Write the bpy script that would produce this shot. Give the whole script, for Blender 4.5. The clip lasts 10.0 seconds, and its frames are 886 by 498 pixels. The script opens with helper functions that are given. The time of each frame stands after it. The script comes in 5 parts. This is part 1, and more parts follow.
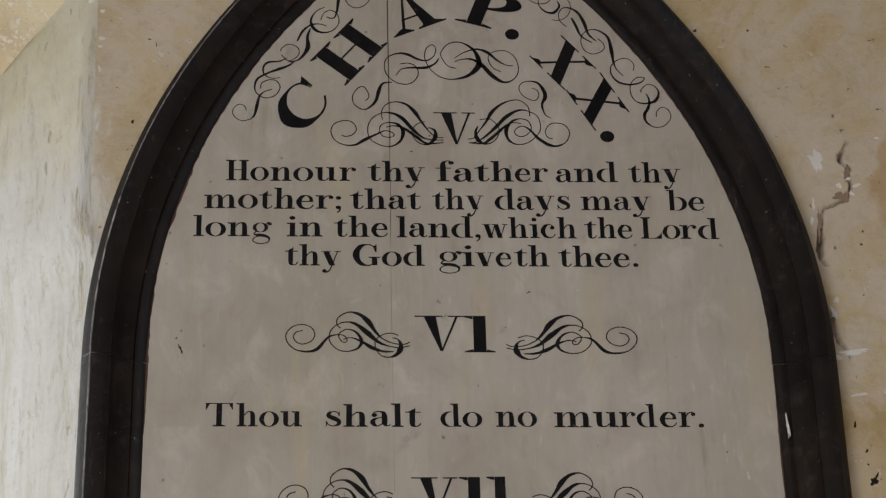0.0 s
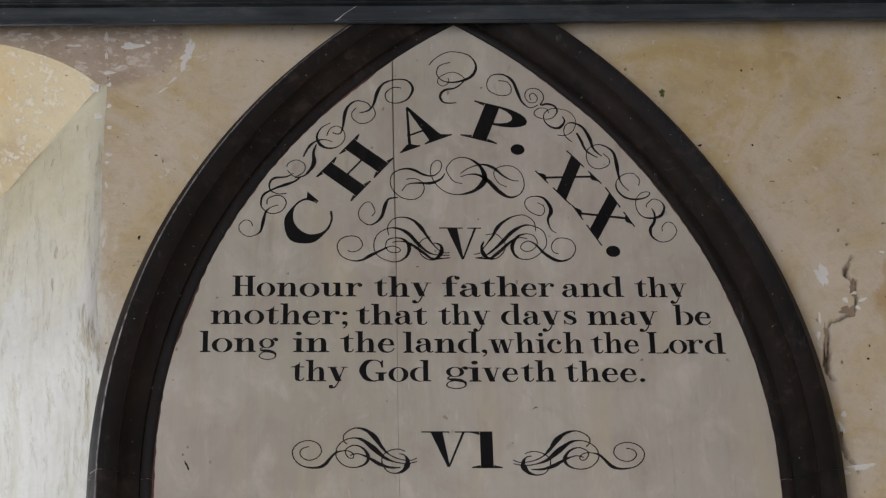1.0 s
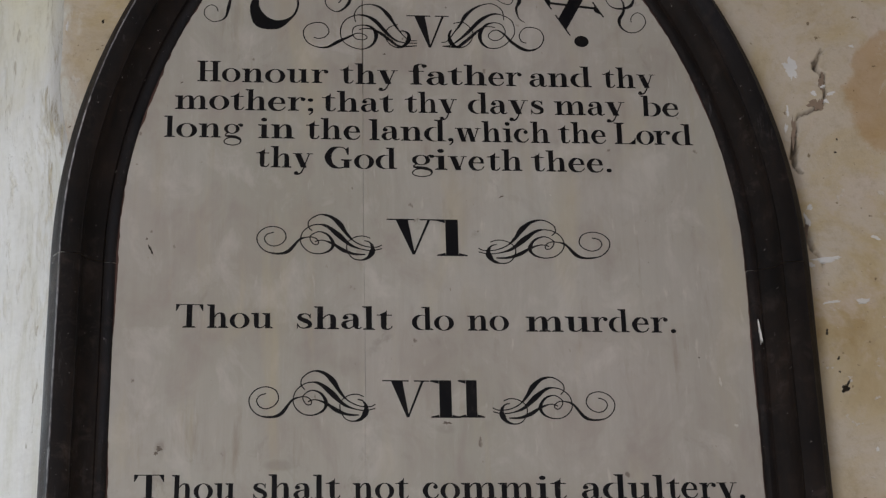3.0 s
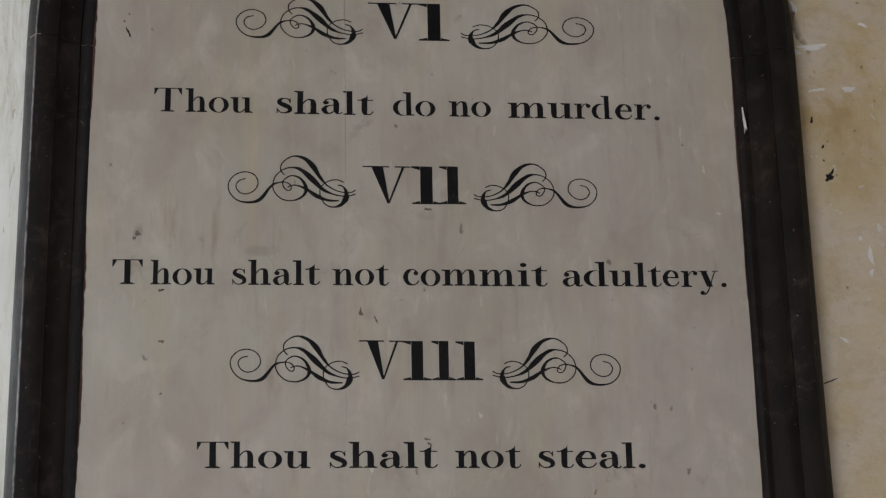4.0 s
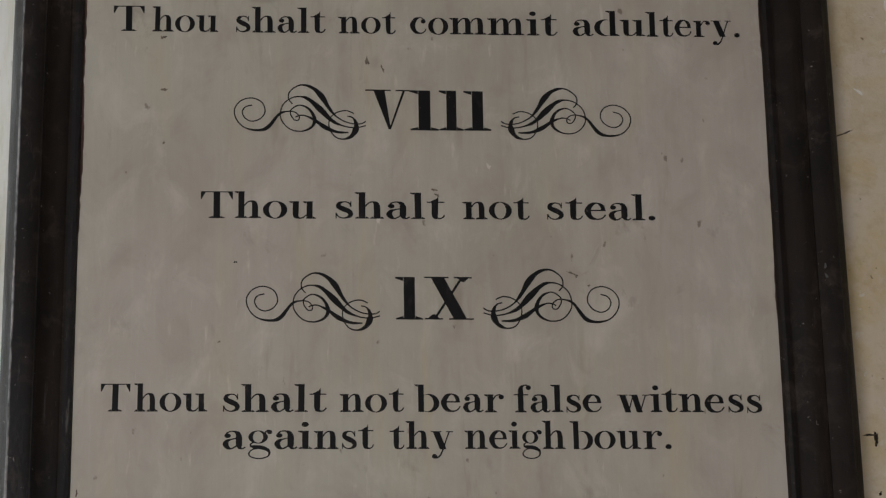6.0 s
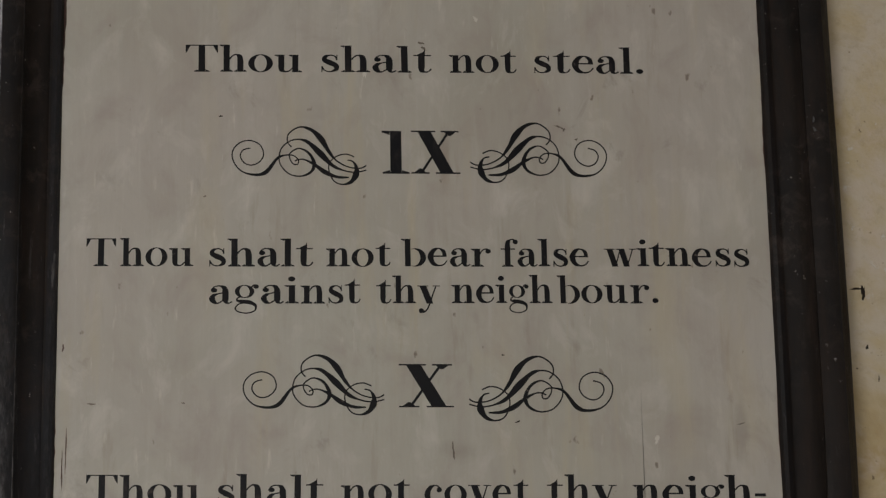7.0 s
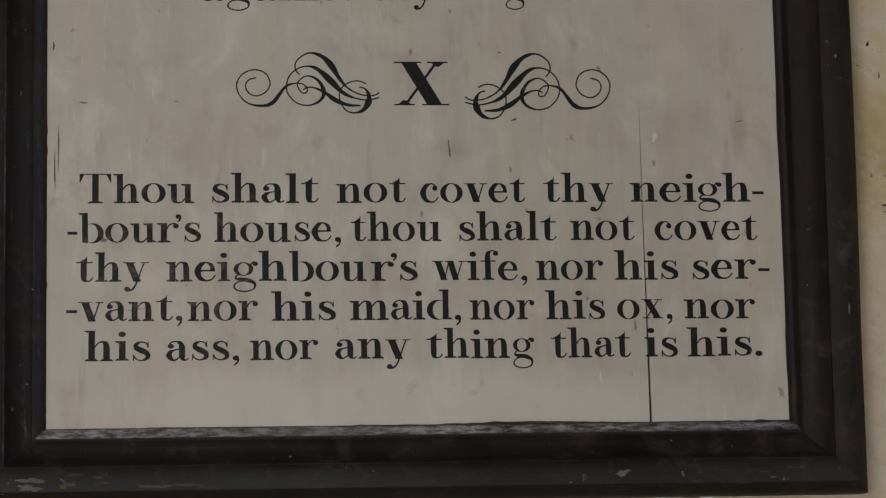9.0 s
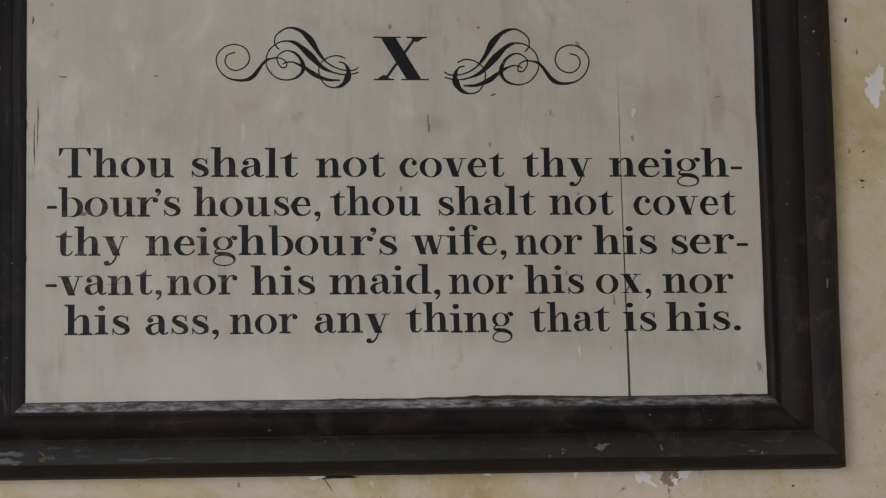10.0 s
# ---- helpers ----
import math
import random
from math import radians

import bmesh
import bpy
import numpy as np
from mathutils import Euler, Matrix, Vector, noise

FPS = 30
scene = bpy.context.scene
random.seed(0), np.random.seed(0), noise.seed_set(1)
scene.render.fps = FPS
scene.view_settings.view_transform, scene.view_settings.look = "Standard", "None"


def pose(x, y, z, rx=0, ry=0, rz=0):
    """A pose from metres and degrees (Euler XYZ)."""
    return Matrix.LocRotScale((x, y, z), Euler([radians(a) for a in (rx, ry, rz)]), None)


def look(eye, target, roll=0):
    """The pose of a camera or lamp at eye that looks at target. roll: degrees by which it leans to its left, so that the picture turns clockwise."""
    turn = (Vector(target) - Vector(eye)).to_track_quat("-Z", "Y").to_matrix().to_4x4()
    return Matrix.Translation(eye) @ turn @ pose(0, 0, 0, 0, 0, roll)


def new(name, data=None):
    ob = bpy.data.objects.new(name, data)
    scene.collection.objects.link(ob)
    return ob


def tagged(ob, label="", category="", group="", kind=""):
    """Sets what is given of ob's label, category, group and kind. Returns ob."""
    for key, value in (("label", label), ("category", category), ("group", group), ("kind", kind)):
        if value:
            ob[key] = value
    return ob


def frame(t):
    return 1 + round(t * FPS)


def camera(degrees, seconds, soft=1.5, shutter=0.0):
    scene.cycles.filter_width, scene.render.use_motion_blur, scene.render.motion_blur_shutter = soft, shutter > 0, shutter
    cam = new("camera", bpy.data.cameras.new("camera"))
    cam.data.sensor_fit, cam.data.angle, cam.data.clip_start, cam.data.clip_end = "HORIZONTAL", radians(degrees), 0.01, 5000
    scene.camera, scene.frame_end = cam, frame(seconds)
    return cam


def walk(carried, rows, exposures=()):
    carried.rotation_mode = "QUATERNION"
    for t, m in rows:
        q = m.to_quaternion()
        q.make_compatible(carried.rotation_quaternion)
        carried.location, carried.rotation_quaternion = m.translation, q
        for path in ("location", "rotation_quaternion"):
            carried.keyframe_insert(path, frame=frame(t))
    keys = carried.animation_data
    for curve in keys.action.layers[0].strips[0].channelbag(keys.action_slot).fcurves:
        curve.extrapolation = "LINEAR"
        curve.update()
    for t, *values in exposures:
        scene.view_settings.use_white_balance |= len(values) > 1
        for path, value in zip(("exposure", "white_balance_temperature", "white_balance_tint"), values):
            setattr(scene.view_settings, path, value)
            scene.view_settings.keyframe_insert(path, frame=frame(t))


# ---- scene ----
# ---- camera and its walk ----
cam = camera(19.44, 10.0, soft=1.3)
ROWS = [  # seconds, x, y, z, yaw, pitch, lean
    (0.0, -0.3019, -4.3690, 1.5798, -3.564, 30.225, 1.483),
    (0.5, -0.3197, -4.3861, 1.5893, -3.800, 31.990, 1.728),
    (1.0, -0.3148, -4.3745, 1.5909, -3.645, 32.638, 1.666),
    (1.5, -0.3189, -4.3704, 1.5807, -3.795, 32.885, 1.828),
    (2.0, -0.3254, -4.3678, 1.5677, -4.051, 33.069, 1.921),
    (2.5, -0.3306, -4.3421, 1.5532, -4.367, 32.056, 1.763),
    (3.0, -0.3262, -4.3180, 1.5502, -4.571, 28.645, 1.444),
    (3.2, -0.3234, -4.3058, 1.5525, -4.689, 27.570, 1.412),
    (4.3, -0.3266, -4.2754, 1.5694, -5.082, 23.259, 1.185),
    (4.5, -0.3353, -4.2751, 1.5703, -5.203, 23.131, 1.205),
    (5.0, -0.3436, -4.2548, 1.5547, -5.243, 23.048, 1.301),
    (5.5, -0.3595, -4.2239, 1.5544, -5.263, 21.636, 1.199),
    (6.0, -0.3414, -4.1974, 1.5650, -4.963, 18.785, 0.959),
    (6.2, -0.3411, -4.1972, 1.5679, -5.005, 17.668, 0.964),
    (7.3, -0.3374, -4.1686, 1.5778, -5.208, 14.698, 1.052),
    (7.5, -0.3339, -4.1567, 1.5804, -5.125, 13.921, 1.033),
    (8.0, -0.3342, -4.1450, 1.5805, -5.135, 11.999, 0.945),
    (8.5, -0.3404, -4.1436, 1.5786, -5.258, 10.421, 1.067),
    (9.0, -0.3352, -4.1416, 1.5725, -5.162, 8.946, 1.171),
    (9.5, -0.3390, -4.1352, 1.5610, -5.545, 7.959, 1.202),
    (10.0, -0.3409, -4.1427, 1.5390, -5.691, 8.819, 1.218),
]
EXPOSURES = [  # seconds, stops, kelvin, tint
    (0.0, 0.20, 6850, 12), (0.6, 0.42, 6700, 12), (1.0, 0.34, 6550, 12.5), (2.0, 0.28, 6480, 13), (3.2, 0.12, 6400, 12), (4.5, 0.02, 6700, 10.5), (5.5, -0.07, 6760, 11),
    (6.2, -0.18, 6850, 10), (7.5, -0.12, 6880, 8), (8.5, -0.03, 6800, 10), (9.5, -0.02, 6700, 10.5), (10.0, 0.14, 6480, 11),
]
walk(cam, [(t, pose(x, y, z, 90 + pitch, 0, yaw) @ pose(0, 0, 0, 0, 0, -lean)) for t, x, y, z, yaw, pitch, lean in ROWS], EXPOSURES)

# ---- light ----
world = bpy.data.worlds.new("sky")
scene.world = world
world.use_nodes = True
wn, wl = world.node_tree.nodes, world.node_tree.links
sky = wn.new("ShaderNodeTexSky")
sky.sky_type, sky.sun_disc = "NISHITA", False
sky.sun_elevation, sky.sun_rotation = radians(38), radians(200)
sky.air_density, sky.dust_density = 1.0, 2.5
wl.new(sky.outputs[0], wn["Background"].inputs[0])
wn["Background"].inputs[1].default_value = 0.10

sun = new("sun", bpy.data.lights.new("sun", "SUN"))
sun.data.energy, sun.data.angle, sun.data.color = 0.8, radians(15), (1.0, 0.95, 0.88)
sun.matrix_world = look((6, 10, 9), (0, 0, 2))


def window_light(name, eye, target, w, h, watts, colour):
    """Daylight from a rectangular lamp in place of a window."""
    ob = new(name, bpy.data.lights.new(name, "AREA"))
    ob.data.shape, ob.data.size, ob.data.size_y = "RECTANGLE", w, h
    ob.data.energy, ob.data.color = watts, colour
    ob.matrix_world = look(eye, target)
    return ob


# the splayed window beside the board, and unseen windows assumed across the nave
window_light("daylight_near", (-1.85, 0.66, 3.4), (-1.75, -1.0, 3.1), 1.0, 2.2, 33, (0.90, 0.97, 1.0))
window_light("daylight_nave", (-1.0, -5.95, 2.6), (-0.3, 0, 3.5), 5.2, 4.0, 345, (0.885, 0.925, 1.0))

# ---- materials ----
def material(name):
    m = bpy.data.materials.new(name)
    m.use_nodes = True
    return m, m.node_tree.nodes, m.node_tree.links, m.node_tree.nodes["Principled BSDF"]


class Mat:
    """A small writer of node materials on object coordinates."""

    def __init__(self, name, rough=0.8, spec=0.3):
        self.m, self.n, self.l, self.b = material(name)
        self.co = self.n.new("ShaderNodeTexCoord").outputs["Object"]
        self.b.inputs["Roughness"].default_value = rough
        self.b.inputs["Specular IOR Level"].default_value = spec

    def scaled(self, sx, sy, sz, at=(0, 0, 0)):
        q = self.n.new("ShaderNodeMapping")
        q.inputs["Scale"].default_value = (sx, sy, sz)
        q.inputs["Location"].default_value = at
        self.l.new(self.co, q.inputs[0])
        return q.outputs[0]

    def noise(self, scale, detail=4, rough=0.55, vec=None, warp=0.0):
        q = self.n.new("ShaderNodeTexNoise")
        q.inputs["Scale"].default_value, q.inputs["Detail"].default_value = scale, detail
        q.inputs["Roughness"].default_value, q.inputs["Distortion"].default_value = rough, warp
        self.l.new(vec or self.co, q.inputs["Vector"])
        return q.outputs["Fac"]

    def ramp(self, fac, *stops):
        q = self.n.new("ShaderNodeValToRGB")
        e = q.color_ramp.elements
        while len(e) < len(stops):
            e.new(0.5)
        for el, (p, c) in zip(e, stops):
            el.position = p
            el.color = (*c, 1) if isinstance(c, tuple) else (c, c, c, 1)
        self.l.new(fac, q.inputs[0])
        return q.outputs[0]

    def mix(self, fac, a, b, how="MIX"):
        q = self.n.new("ShaderNodeMix")
        q.data_type, q.blend_type = "RGBA", how
        for s, v in ((q.inputs[0], fac), (q.inputs[6], a), (q.inputs[7], b)):
            if isinstance(v, (int, float)):
                s.default_value = v
            elif isinstance(v, tuple):
                s.default_value = (*v, 1)
            else:
                self.l.new(v, s)
        return q.outputs[2]

    def math(self, how, a, b=0.0, clamp=False):
        q = self.n.new("ShaderNodeMath")
        q.operation, q.use_clamp = how, clamp
        for s, v in ((q.inputs[0], a), (q.inputs[1], b)):
            if isinstance(v, (int, float)):
                s.default_value = v
            else:
                self.l.new(v, s)
        return q.outputs[0]

    def near(self, x, y, z, rx, ry, rz, ragged=0.35, scale=9.0, soft=0.09):
        """1 inside a ragged ellipsoid at x, y, z, 0 outside: a patch with a shape of its own."""
        q = self.n.new("ShaderNodeMapping")
        q.vector_type = "POINT"
        q.inputs["Scale"].default_value = (1 / rx, 1 / ry, 1 / rz)
        q.inputs["Location"].default_value = (-x / rx, -y / ry, -z / rz)
        self.l.new(self.co, q.inputs[0])
        v = self.n.new("ShaderNodeVectorMath")
        v.operation = "LENGTH"
        self.l.new(q.outputs[0], v.inputs[0])
        d = self.math("ADD", v.outputs["Value"], self.math("MULTIPLY", self.math("SUBTRACT", self.noise(scale, 6, 0.62), 0.5), ragged * 4))
        return self.ramp(d, (max(0.0, 0.97 - soft), 1.0), (min(1.0, 0.97 + soft), 0.0))

    def done(self, colour, rough=None, bump=None, depth=0.002, strength=0.5):
        self.l.new(colour, self.b.inputs["Base Color"])
        if rough is not None:
            self.l.new(rough, self.b.inputs["Roughness"])
        if bump is not None:
            q = self.n.new("ShaderNodeBump")
            q.inputs["Distance"].default_value, q.inputs["Strength"].default_value = depth, strength
            self.l.new(bump, q.inputs["Height"])
            self.l.new(q.outputs[0], self.b.inputs["Normal"])
        return self.m


def attribute(k, name):
    q = k.n.new("ShaderNodeAttribute")
    q.attribute_name = name
    return q.outputs["Fac"]


def plaster():
    """Layers of limewash, ochre over cream, stained and flecked."""
    k = Mat("limewashed_plaster", 0.9, 0.15)
    big = k.noise(2.6, 6, 0.62, warp=0.9)
    col = k.ramp(big, (0.30, (0.43, 0.315, 0.16)), (0.41, (0.53, 0.43, 0.275)), (0.50, (0.57, 0.495, 0.395)), (0.58, (0.54, 0.445, 0.30)), (0.66, (0.50, 0.385, 0.205)), (0.78, (0.42, 0.295, 0.145)))
    mid = k.noise(7.5, 7, 0.68, warp=0.4)
    col = k.mix(k.ramp(mid, (0.50, 0.0), (0.70, 0.75)), col, (0.43, 0.335, 0.20))
    col = k.mix(k.ramp(mid, (0.30, 0.8), (0.46, 0.0)), col, (0.60, 0.51, 0.43))
    fine = k.noise(42, 6, 0.7)
    col = k.mix(k.ramp(fine, (0.52, 0.0), (0.75, 0.5)), col, (0.37, 0.29, 0.19))
    # old pinkish distemper over the window, and rusty damp
    col = k.mix(k.math("MULTIPLY", k.near(-0.80, 0.03, 4.965, 0.245, 9, 0.175, 0.09, 9, 0.08), 0.85), col, k.ramp(k.noise(11, 6, 0.7), (0.35, (0.36, 0.275, 0.215)), (0.65, (0.46, 0.375, 0.31))))
    col = k.mix(k.math("MULTIPLY", k.near(0.95, 0.03, 4.30, 0.10, 9, 0.16, 0.25, 9), 0.55), col, (0.42, 0.25, 0.10))
    col = k.mix(k.math("MULTIPLY", k.near(0.84, 0.03, 2.66, 0.035, 9, 0.05, 0.3, 20), 0.5), col, (0.30, 0.17, 0.08))
    # white wash of the reveal lapped round the arris with a dry brush
    lap = k.math("MULTIPLY", k.near(-0.735, 0.03, 4.05, 0.070, 9, 0.48, 0.55, 7, 0.30), k.ramp(k.noise(9, 7, 0.72, k.scaled(5, 5, 1.2)), (0.40, 0.1), (0.56, 1.0)))
    col = k.mix(lap, col, (0.66, 0.645, 0.57))
    scrape = k.math("MULTIPLY", k.ramp(k.noise(12, 7, 0.75, k.scaled(2.2, 1, 1.0), 0.8), (0.60, 0.0), (0.70, 0.55)), k.ramp(k.noise(1.9, 3), (0.44, 0.0), (0.58, 1.0)))
    col = k.mix(scrape, col, (0.60, 0.55, 0.46))
    # specks where the wash has come away
    speck = k.math("MULTIPLY", k.ramp(k.noise(34, 4, 0.6), (0.63, 0.0), (0.68, 1.0)), k.ramp(k.noise(3.1, 3, 0.5), (0.46, 0.0), (0.58, 0.9)))
    col = k.mix(speck, col, (0.62, 0.58, 0.52))
    patch = k.math("MULTIPLY", k.ramp(k.noise(44, 6, 0.72, k.scaled(0.8, 1, 1.3)), (0.53, 0.0), (0.59, 0.9)), k.near(-0.74, 0.03, 4.95, 0.26, 9, 0.13, 0.2, 6))
    col = k.mix(patch, col, (0.58, 0.53, 0.47))
    dirt = k.ramp(k.noise(75, 3, 0.5), (0.70, 0.0), (0.75, 0.8))
    col = k.mix(dirt, col, (0.16, 0.11, 0.06))
    col = k.mix(attribute(k, "crack"), col, k.ramp(k.noise(60, 4, 0.6), (0.40, (0.035, 0.022, 0.014)), (0.62, (0.20, 0.14, 0.095))))
    h = k.math("ADD", k.math("MULTIPLY", mid, 0.8), k.math("ADD", k.math("MULTIPLY", fine, 0.35), k.math("MULTIPLY", speck, -0.25)))
    return k.done(col, bump=h, depth=0.008, strength=0.6)


def ochre():
    """The window head: warm ochre wash, flaking to white."""
    k = Mat("ochre_wash", 0.9, 0.15)
    col = k.ramp(k.noise(5, 6, 0.65), (0.32, (0.45, 0.36, 0.23)), (0.5, (0.60, 0.50, 0.33)), (0.68, (0.58, 0.43, 0.23)))
    col = k.mix(k.ramp(k.noise(22, 6, 0.7), (0.50, 0.0), (0.64, 0.6)), col, (0.50, 0.41, 0.28))
    f = k.math("MULTIPLY", k.ramp(k.noise(48, 6, 0.72), (0.51, 0.0), (0.57, 0.9)), k.ramp(k.noise(7, 4, 0.6), (0.45, 0.0), (0.55, 1.0)))
    col = k.mix(f, col, (0.70, 0.66, 0.58))
    # pale wash towards the corner of the head
    col = k.mix(k.math("MULTIPLY", k.near(-0.80, 0.08, 4.86, 0.17, 0.35, 0.16, 0.4, 9, 0.5), 0.5), col, (0.66, 0.60, 0.44))
    col = k.mix(k.ramp(k.noise(80, 3), (0.70, 0.0), (0.74, 0.8)), col, (0.30, 0.15, 0.06))
    return k.done(col, bump=k.math("SUBTRACT", k.noise(20, 6, 0.65), k.math("MULTIPLY", f, 0.25)), depth=0.006, strength=0.6)


def limewash():
    """The reveal: thick white wash, streaked and peeling along the arris."""
    k = Mat("white_limewash", 0.85, 0.2)
    long = k.scaled(9, 9, 1.3)
    s = k.noise(2.4, 6, 0.65, long, 0.3)
    col = k.ramp(s, (0.30, (0.52, 0.515, 0.455)), (0.48, (0.61, 0.61, 0.585)), (0.7, (0.65, 0.655, 0.65)))
    col = k.mix(k.near(-0.86, 0.1, 4.85, 0.26, 0.5, 0.55, 0.3, 5, 0.45), col, k.ramp(k.noise(6, 5), (0.3, (0.53, 0.50, 0.37)), (0.7, (0.64, 0.62, 0.50))))
    peel = k.math("MULTIPLY", k.ramp(k.noise(6, 6, 0.72, k.scaled(5, 5, 1.6)), (0.54, 0.0), (0.64, 0.5)), k.ramp(k.noise(2.2, 3), (0.40, 0.0), (0.56, 1.0)))
    col = k.mix(peel, col, (0.50, 0.47, 0.37))
    chip = k.ramp(k.noise(14, 4, 0.6, k.scaled(3, 3, 0.9)), (0.665, 0.0), (0.71, 0.55))
    col = k.mix(chip, col, (0.30, 0.26, 0.19))
    edge = k.math("MULTIPLY", k.near(-0.755, 0.03, 4.1, 0.055, 0.05, 0.62, 0.5, 8, 0.35), k.ramp(k.noise(7, 7, 0.74, k.scaled(7, 7, 1.1), 0.3), (0.50, 0.0), (0.60, 0.9)))
    col = k.mix(edge, col, k.ramp(k.noise(20, 4), (0.4, (0.30, 0.25, 0.16)), (0.62, (0.52, 0.48, 0.36))))
    fleck = k.math("MULTIPLY", k.ramp(k.noise(20, 5, 0.65, k.scaled(2.2, 2.2, 0.8)), (0.63, 0.0), (0.68, 0.45)), k.ramp(k.noise(3.3, 3), (0.46, 0.0), (0.58, 1.0)))
    col = k.mix(fleck, col, (0.47, 0.44, 0.34))
    h = k.math("SUBTRACT", k.math("ADD", k.noise(16, 6, 0.6), s), k.math("ADD", peel, k.math("ADD", chip, edge)))
    return k.done(col, bump=h, depth=0.006, strength=0.55)


SMUDGES = ((0.536, 2.438, 0.016, 0.070, 0.42), (-0.288, 3.463, 0.030, 0.012, 0.40), (-0.093, 3.342, 0.020, 0.020, 0.30), (-0.505, 3.498, 0.012, 0.012, 0.40), (0.057, 2.395, 0.050, 0.020, 0.22), (0.068, 2.386, 0.030, 0.020, 0.22), (0.301, 4.086, 0.080, 0.020, 0.15), (0.016, 3.539, 0.020, 0.012, 0.30), (-0.171, 3.667, 0.050, 0.030, 0.20), (-0.125, 3.185, 0.020, 0.100, 0.16), (-0.505, 3.491, 0.012, 0.030, 0.35))


def panel_paint():
    """Off-white oil paint on upright boards: brush lines, brown runs, rubbed white flecks."""
    k = Mat("off_white_panel_paint", 0.5, 0.35)
    soft = k.noise(2.2, 5, 0.6, warp=0.4)
    col = k.ramp(soft, (0.32, (0.385, 0.345, 0.30)), (0.55, (0.435, 0.397, 0.352)), (0.74, (0.46, 0.43, 0.385)))
    col = k.mix(k.ramp(k.noise(1.4, 3, 0.5), (0.38, 0.0), (0.62, 0.8)), col, k.ramp(soft, (0.32, (0.37, 0.35, 0.29)), (0.7, (0.44, 0.425, 0.365))))
    grain = k.noise(3.0, 6, 0.66, k.scaled(15, 15, 0.9), 0.5)
    col = k.mix(k.ramp(grain, (0.46, 0.0), (0.74, 0.32)), col, (0.345, 0.30, 0.255))
    col = k.mix(k.ramp(grain, (0.26, 0.3), (0.42, 0.0)), col, (0.50, 0.475, 0.43))
    run = k.math("MULTIPLY", k.ramp(k.noise(2.0, 5, 0.6, k.scaled(16, 16, 2.2)), (0.57, 0.0), (0.77, 0.6)), k.ramp(k.noise(3.3, 2), (0.45, 0.0), (0.58, 1.0)))
    col = k.mix(run, col, (0.24, 0.18, 0.12))
    pale = k.math("MULTIPLY", k.ramp(k.noise(3.0, 4, 0.55, k.scaled(26, 26, 5)), (0.62, 0.0), (0.74, 0.5)), k.ramp(k.noise(2.7, 2), (0.40, 0.0), (0.54, 1.0)))
    col = k.mix(pale, col, (0.60, 0.56, 0.49))
    cloud = k.noise(9, 6, 0.62, k.scaled(1.3, 1.3, 0.8), 0.5)
    col = k.mix(k.ramp(cloud, (0.51, 0.0), (0.70, 0.6)), col, (0.335, 0.285, 0.25))
    col = k.mix(k.ramp(cloud, (0.31, 0.6), (0.46, 0.0)), col, (0.54, 0.505, 0.455))
    col = k.mix(k.ramp(k.noise(2.0, 4, 0.55, k.scaled(5, 5, 1.1), 0.4), (0.56, 0.0), (0.72, 0.45)), col, (0.46, 0.40, 0.28))
    spot = k.ramp(k.noise(26, 3, 0.5, k.scaled(1.6, 1.6, 1.0)), (0.70, 0.0), (0.74, 0.7))
    col = k.mix(spot, col, (0.13, 0.095, 0.07))
    # paler band along the foot, yellowed varnish runs, grime spots
    col = k.mix(k.math("MULTIPLY", k.near(0.0, 0, 1.96, 0.75, 9, 0.085, 0.35, 5, 0.45), 0.55), col, (0.53, 0.50, 0.465))
    yellow = k.math("MULTIPLY", k.ramp(k.noise(1.6, 5, 0.6, k.scaled(9, 9, 0.8), 0.3), (0.56, 0.0), (0.70, 0.55)), k.ramp(k.noise(1.3, 3), (0.42, 0.0), (0.58, 1.0)))
    col = k.mix(yellow, col, (0.47, 0.40, 0.26))
    grime = k.math("MULTIPLY", k.ramp(k.noise(17, 6, 0.68, k.scaled(1.0, 1.0, 0.7), 0.6), (0.58, 0.0), (0.72, 0.5)), k.ramp(k.noise(4.2, 3), (0.48, 0.0), (0.62, 1.0)))
    col = k.mix(grime, col, (0.20, 0.165, 0.14))
    # damp brown mark by the foot, and smudges of handling
    for x, z, rx, rz, deep in SMUDGES:
        col = k.mix(k.math("MULTIPLY", k.near(x, 0, z, rx, 9, rz, 0.45, 14, 0.5), deep * 0.55), col, (0.15, 0.115, 0.085))
    h = k.math("ADD", grain, k.math("MULTIPLY", pale, 0.4))
    return k.done(col, rough=k.ramp(soft, (0.3, 0.42), (0.7, 0.6)), bump=h, depth=0.0012, strength=0.35)


